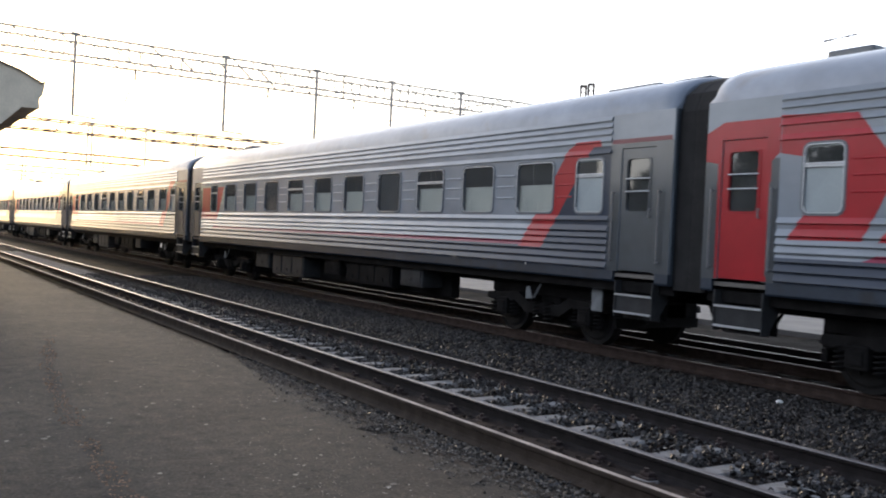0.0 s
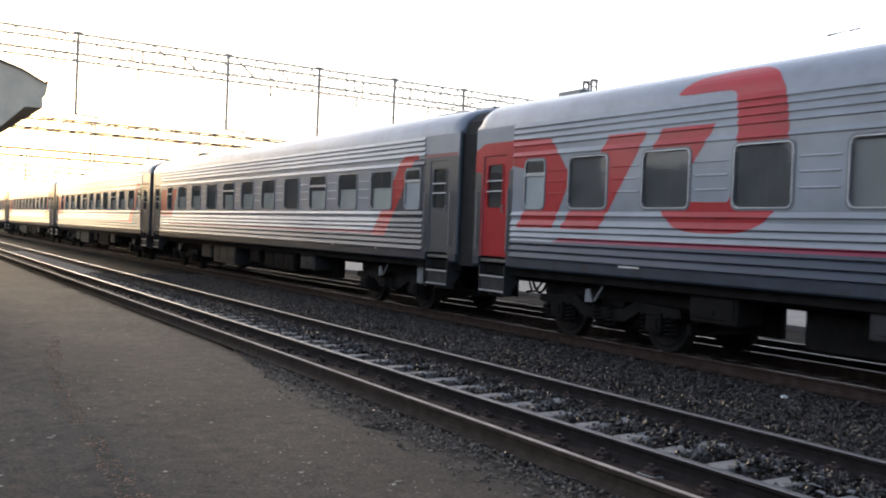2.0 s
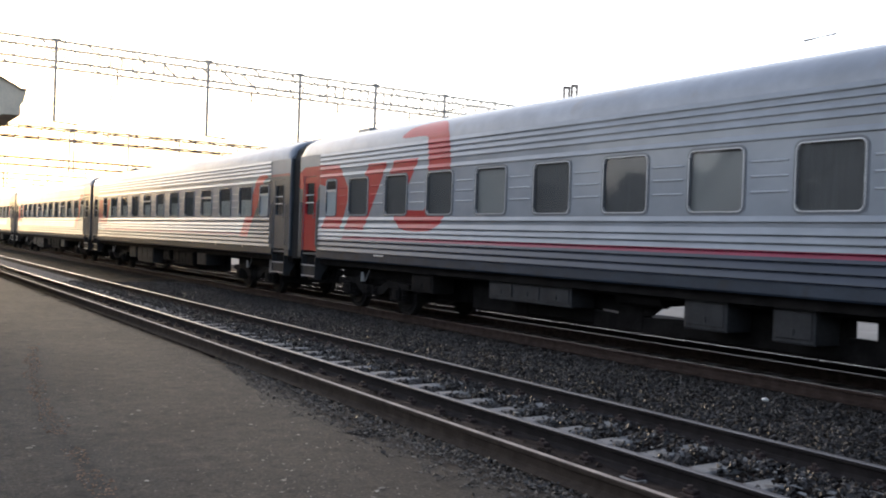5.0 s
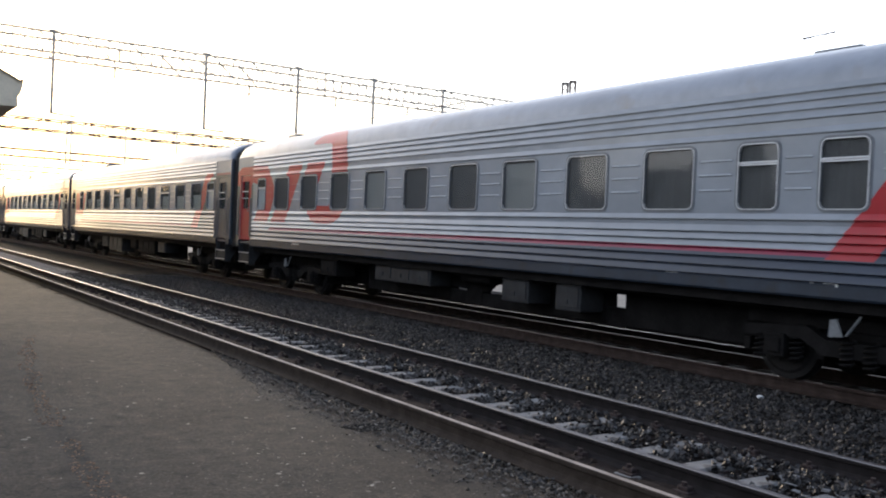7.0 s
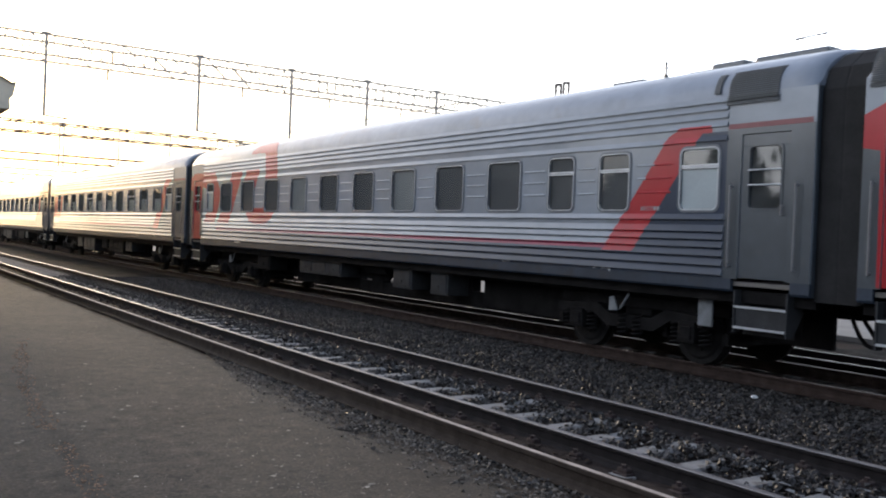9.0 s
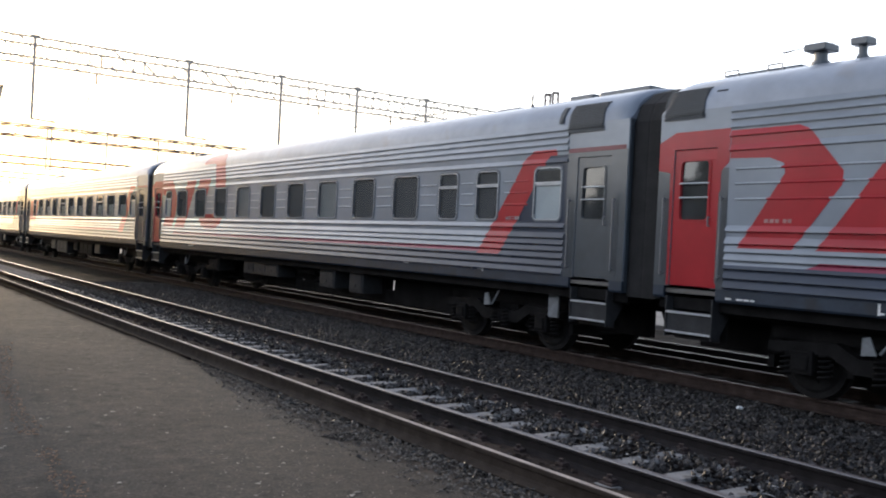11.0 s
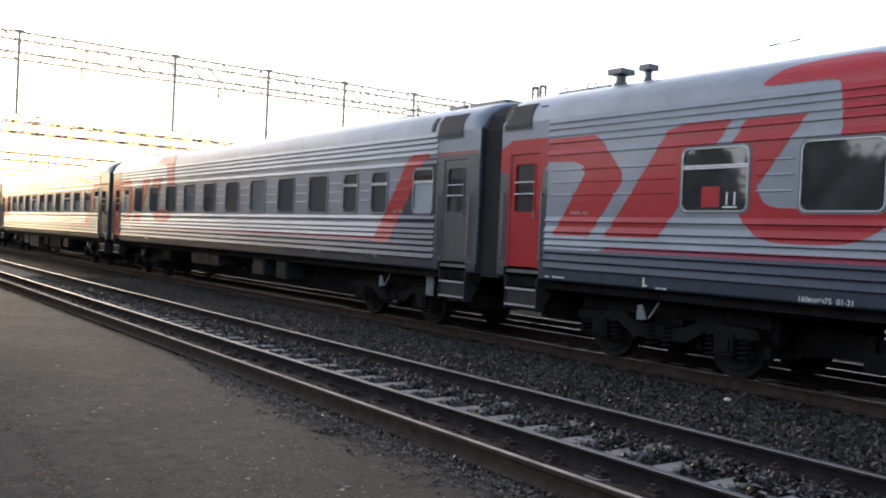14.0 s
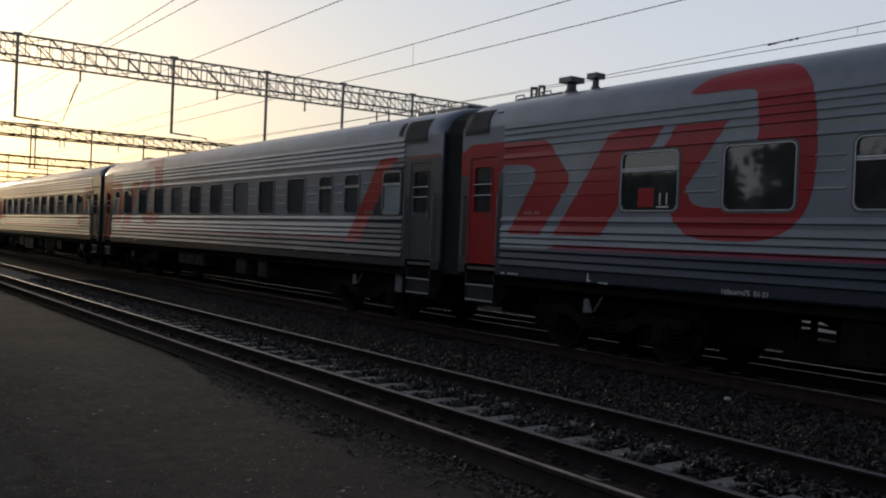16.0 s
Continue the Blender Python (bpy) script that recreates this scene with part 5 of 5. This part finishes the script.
def tree(x, y, tall, seed):
    t = thing("tree", "leafy dark green tree behind the platform", "tree", "trees behind the platform", at=(x, y, GROUND))
    rng = random.Random(seed)
    bm = bmesh.new()
    bm_tube(bm, (0, 0, 0), (0.1, 0.05, tall * 0.6), 0.2, 9, 0.1)
    tips = []
    for i in range(26):
        a, z = rng.uniform(0, 6.28), tall * rng.uniform(0.12, 0.5)
        out = rng.uniform(0.8, 2.6)
        b = (math.cos(a) * out, math.sin(a) * out, z + tall * rng.uniform(0.10, 0.42) * (1.25 - out / 3.2))
        if i < 14:
            bm_tube(bm, (0.05, 0.02, z), b, 0.07, 6, 0.025)
        tips.append(b)
    part("trunk", bm, M_BARK, t)
    verts, faces = [], []
    for tip in tips + [(0.1, 0, tall * 0.88), (0, 0.2, tall * 0.75), (0.3, -0.3, tall * 0.6)]:
        for _ in range(240):
            d = Vector((rng.gauss(0, 1), rng.gauss(0, 1), rng.gauss(0, 0.75))) * 0.55
            p = Vector(tip) + d
            e = Euler((rng.uniform(0, 6), rng.uniform(0, 6), rng.uniform(0, 6))).to_matrix()
            s = rng.uniform(0.20, 0.42)
            k = len(verts)
            for q in ((-s, 0, 0), (0, -s * 0.55, 0.02), (s, 0, 0), (0, s * 0.55, 0.02)):
                verts.append(tuple(p + e @ Vector(q)))
            faces.append((k, k + 1, k + 2, k + 3))
    me = bpy.data.meshes.new("crown")
    me.from_pydata(verts, [], faces)
    me.materials.append(M_LEAF)
    part("crown", me, parent=t)
    return t


def build_trees():
    rng = random.Random(5)
    first = [tree(-17.5, 24.0, 7.9, 3), tree(-18, 30.2, 7.6, 4), tree(-17, 19.2, 6.4, 8)]
    # The row runs on out of view to darken what the coaches reflect.
    y = -46.0
    i = 0
    while y < 430:
        if not 15.5 < y < 33.0:
            copy_thing(first[2 if 33 < y < 60 else i % 3], pose(-18.5 + rng.uniform(-3, 1.5), y, GROUND, 0, 0, rng.uniform(0, 360)))
            i += 1
        y += rng.uniform(2.0, 2.9) if y < 60 else rng.uniform(4.0, 6.5)


build_ground()
build_tracks()
coaches = build_train()
build_overhead()
build_canopy()
build_wall()
build_trees()


def on_ballast(x, y):
    if x < EDGE_X + 0.06:
        return y < 10.8 + 6 * (x - 4.0) and x > platform_edge(y) + 0.1 and random.random() < 0.3
    for r in (NEAR_RAIL, NEAR_RAIL + GAUGE, TRAIN_RAIL, TRAIN_RAIL + GAUGE):
        if abs(x - r) < 0.10:
            return False
    k = (y + 1.2) / 0.596
    on_sleeper = abs(k - round(k)) * 0.596 < 0.125 and abs(x - NEAR_X) < 1.3
    if not on_sleeper:
        return True
    d = x - NEAR_X
    return random.random() < (0.42 if d < -0.26 else 0.12 if d < 0.16 else 0.9 if d < 0.5 else 0.6)


stones("ballast_stones", 105000, (4.0, TRAIN_RAIL - 0.15), (-2.0, 34.0), GROUND - 0.014, 0.0235, 1, on_ballast, "crushed grey ballast stones between and beside the rails", M_STONE, lift=lambda x: 0.035 if 0.16 < x - NEAR_X < 0.75 else 0.0)
stones("earth_clods", 2600, (NEAR_X + 0.08, NEAR_X + 0.68), (1.0, 26.0), GROUND + 0.012, 0.032, 31, lambda x, y: x - NEAR_X > random.uniform(0.0, 0.5) and noise.noise((x * 3.1, y * 3.1, 9)) > -0.1, "black earth clods and coarse stones lying over the sleepers", M_DEBRIS, flat=0.8)
stones("brown_clods", 1500, (EDGE_X + 0.08, NEAR_RAIL - 0.09), (1.0, 24.0), GROUND + 0.035, 0.026, 35, lambda x, y: noise.noise((x * 2.7, y * 2.7, 3)) > 0.05, "dark brown earth clods beside the track", M_DARKSOIL, flat=0.7)
stones("concrete_chips", 170, (NEAR_X - 0.3, NEAR_X + 0.62), (1.0, 20.0), GROUND + 0.030, 0.036, 33, lambda x, y: noise.noise((x * 1.9, y * 1.9, 5)) > 0.0, "pale broken concrete chips between the rails", M_SLEEPER, flat=0.4)
bm = bmesh.new()
bmesh.ops.create_icosphere(bm, subdivisions=2, radius=0.045)
for v in bm.verts:
    v.co *= 1 + 0.3 * noise.noise(v.co * 30)
    v.co.z *= 0.6
pebble = tagged(new("pale_stone", mesh_of("pale_stone", bm, M_WHITE)), "single pale stone on the dark ballast", "stone")
pebble.location = (9.98, 7.42, GROUND + 0.03)
stones("edge_gravel", 17000, (4.0, EDGE_X - 0.06), (-3.0, 14.0), GROUND - 0.004, 0.0145, 11, lambda x, y: y < 9.5 + 5 * (x - 4.0) and x > platform_edge(y) - random.uniform(0, 1) ** 3 * 0.6, "small crushed stones spilling over the platform edge", M_GRAVEL, flat=0.7)
stones("platform_grit", 11000, (-1.0, 4.7), (-1.0, 20.0), GROUND + 0.002, 0.0065, 2, lambda x, y: noise.noise((x * 0.8, y * 0.8, 4)) + 0.25 * (x - 3) > random.uniform(-0.4, 0.6), "scattered pale grit on the asphalt", M_GRIT, flat=0.4)


def along_crack(x, y):
    mid = 1.62 + 0.010 * (y - 6.0) ** 2 * (1 if y > 6 else 0) + 0.10 * noise.noise((0, y * 1.3, 0))
    return abs(x - mid) < 0.07 + 0.12 * abs(noise.noise((3, y * 0.9, 1))) and noise.noise((7, y * 1.1, 2)) > -0.25


stones("crack_dirt", 16000, (1.0, 2.8), (4.0, 16.0), GROUND + 0.002, 0.011, 21, along_crack, "brown dirt filling a crack in the asphalt", M_DIRT, flat=0.35)
stones("loose_gravel", 500, (2.5, 3.9), (5.0, 7.6), GROUND + 0.002, 0.008, 23, lambda x, y: math.hypot(x - 3.2, (y - 6.1) * 0.7) < random.uniform(0.1, 0.75), "patch of loose fine gravel on the asphalt", M_GRIT, flat=0.5)
stones("dry_leaves", 260, (0.6, 4.4), (3.0, 13.0), GROUND + 0.006, 0.022, 7, lambda x, y: True, "scattered pale dry leaves and scraps on the asphalt", M_GRIT, flat=0.12)


# ---------------------------------------------------------------- what moves
# seconds, and the place of the first logo coach's front end along the track
RUN = [
    (0, 9.01), (0.5, 10.55), (1, 12.09), (1.5, 13.57), (2, 14.99), (2.5, 16.37),
    (3, 17.67), (3.5, 18.99), (4, 20.22), (6.5, 25.96), (7, 26.92), (7.5, 27.97),
    (8, 28.93), (8.5, 29.85), (9, 30.74), (9.5, 31.58), (12, 35.13), (12.5, 35.72),
    (13, 36.22), (13.5, 36.72), (14, 37.15), (14.5, 37.50), (15, 37.85), (15.5, 38.08),
    (16, 38.30),
]


def run_at(t):
    """Smooth place along the track between the rows."""
    ts, ss = [a for a, _ in RUN], [b for _, b in RUN]
    i = max(0, min(len(ts) - 2, int(np.searchsorted(ts, t)) - 1))
    slope = [(ss[1] - ss[0]) / (ts[1] - ts[0])] + [(ss[k + 1] - ss[k - 1]) / (ts[k + 1] - ts[k - 1]) for k in range(1, len(ts) - 1)] + [(ss[-1] - ss[-2]) / (ts[-1] - ts[-2])]
    h = ts[i + 1] - ts[i]
    k = (t - ts[i]) / h
    return (2 * k ** 3 - 3 * k ** 2 + 1) * ss[i] + (k ** 3 - 2 * k ** 2 + k) * h * slope[i] + (3 * k ** 2 - 2 * k ** 3) * ss[i + 1] + (k ** 3 - k ** 2) * h * slope[i + 1]


def motions():
    times = [0.2 * i for i in range(81)]
    for j, c in coaches.items():
        walk(c, [(t, pose(TRAIN_X, run_at(t) - PITCH * (j - 1), 0)) for t in times])
        for o in c.children_recursive:
            if o.name.startswith("wheelset"):
                y = o.location.y
                walk(o, [(t, pose(0, y, 0.475, -math.degrees((run_at(t) - run_at(0)) / 0.475))) for t in times])


motions()
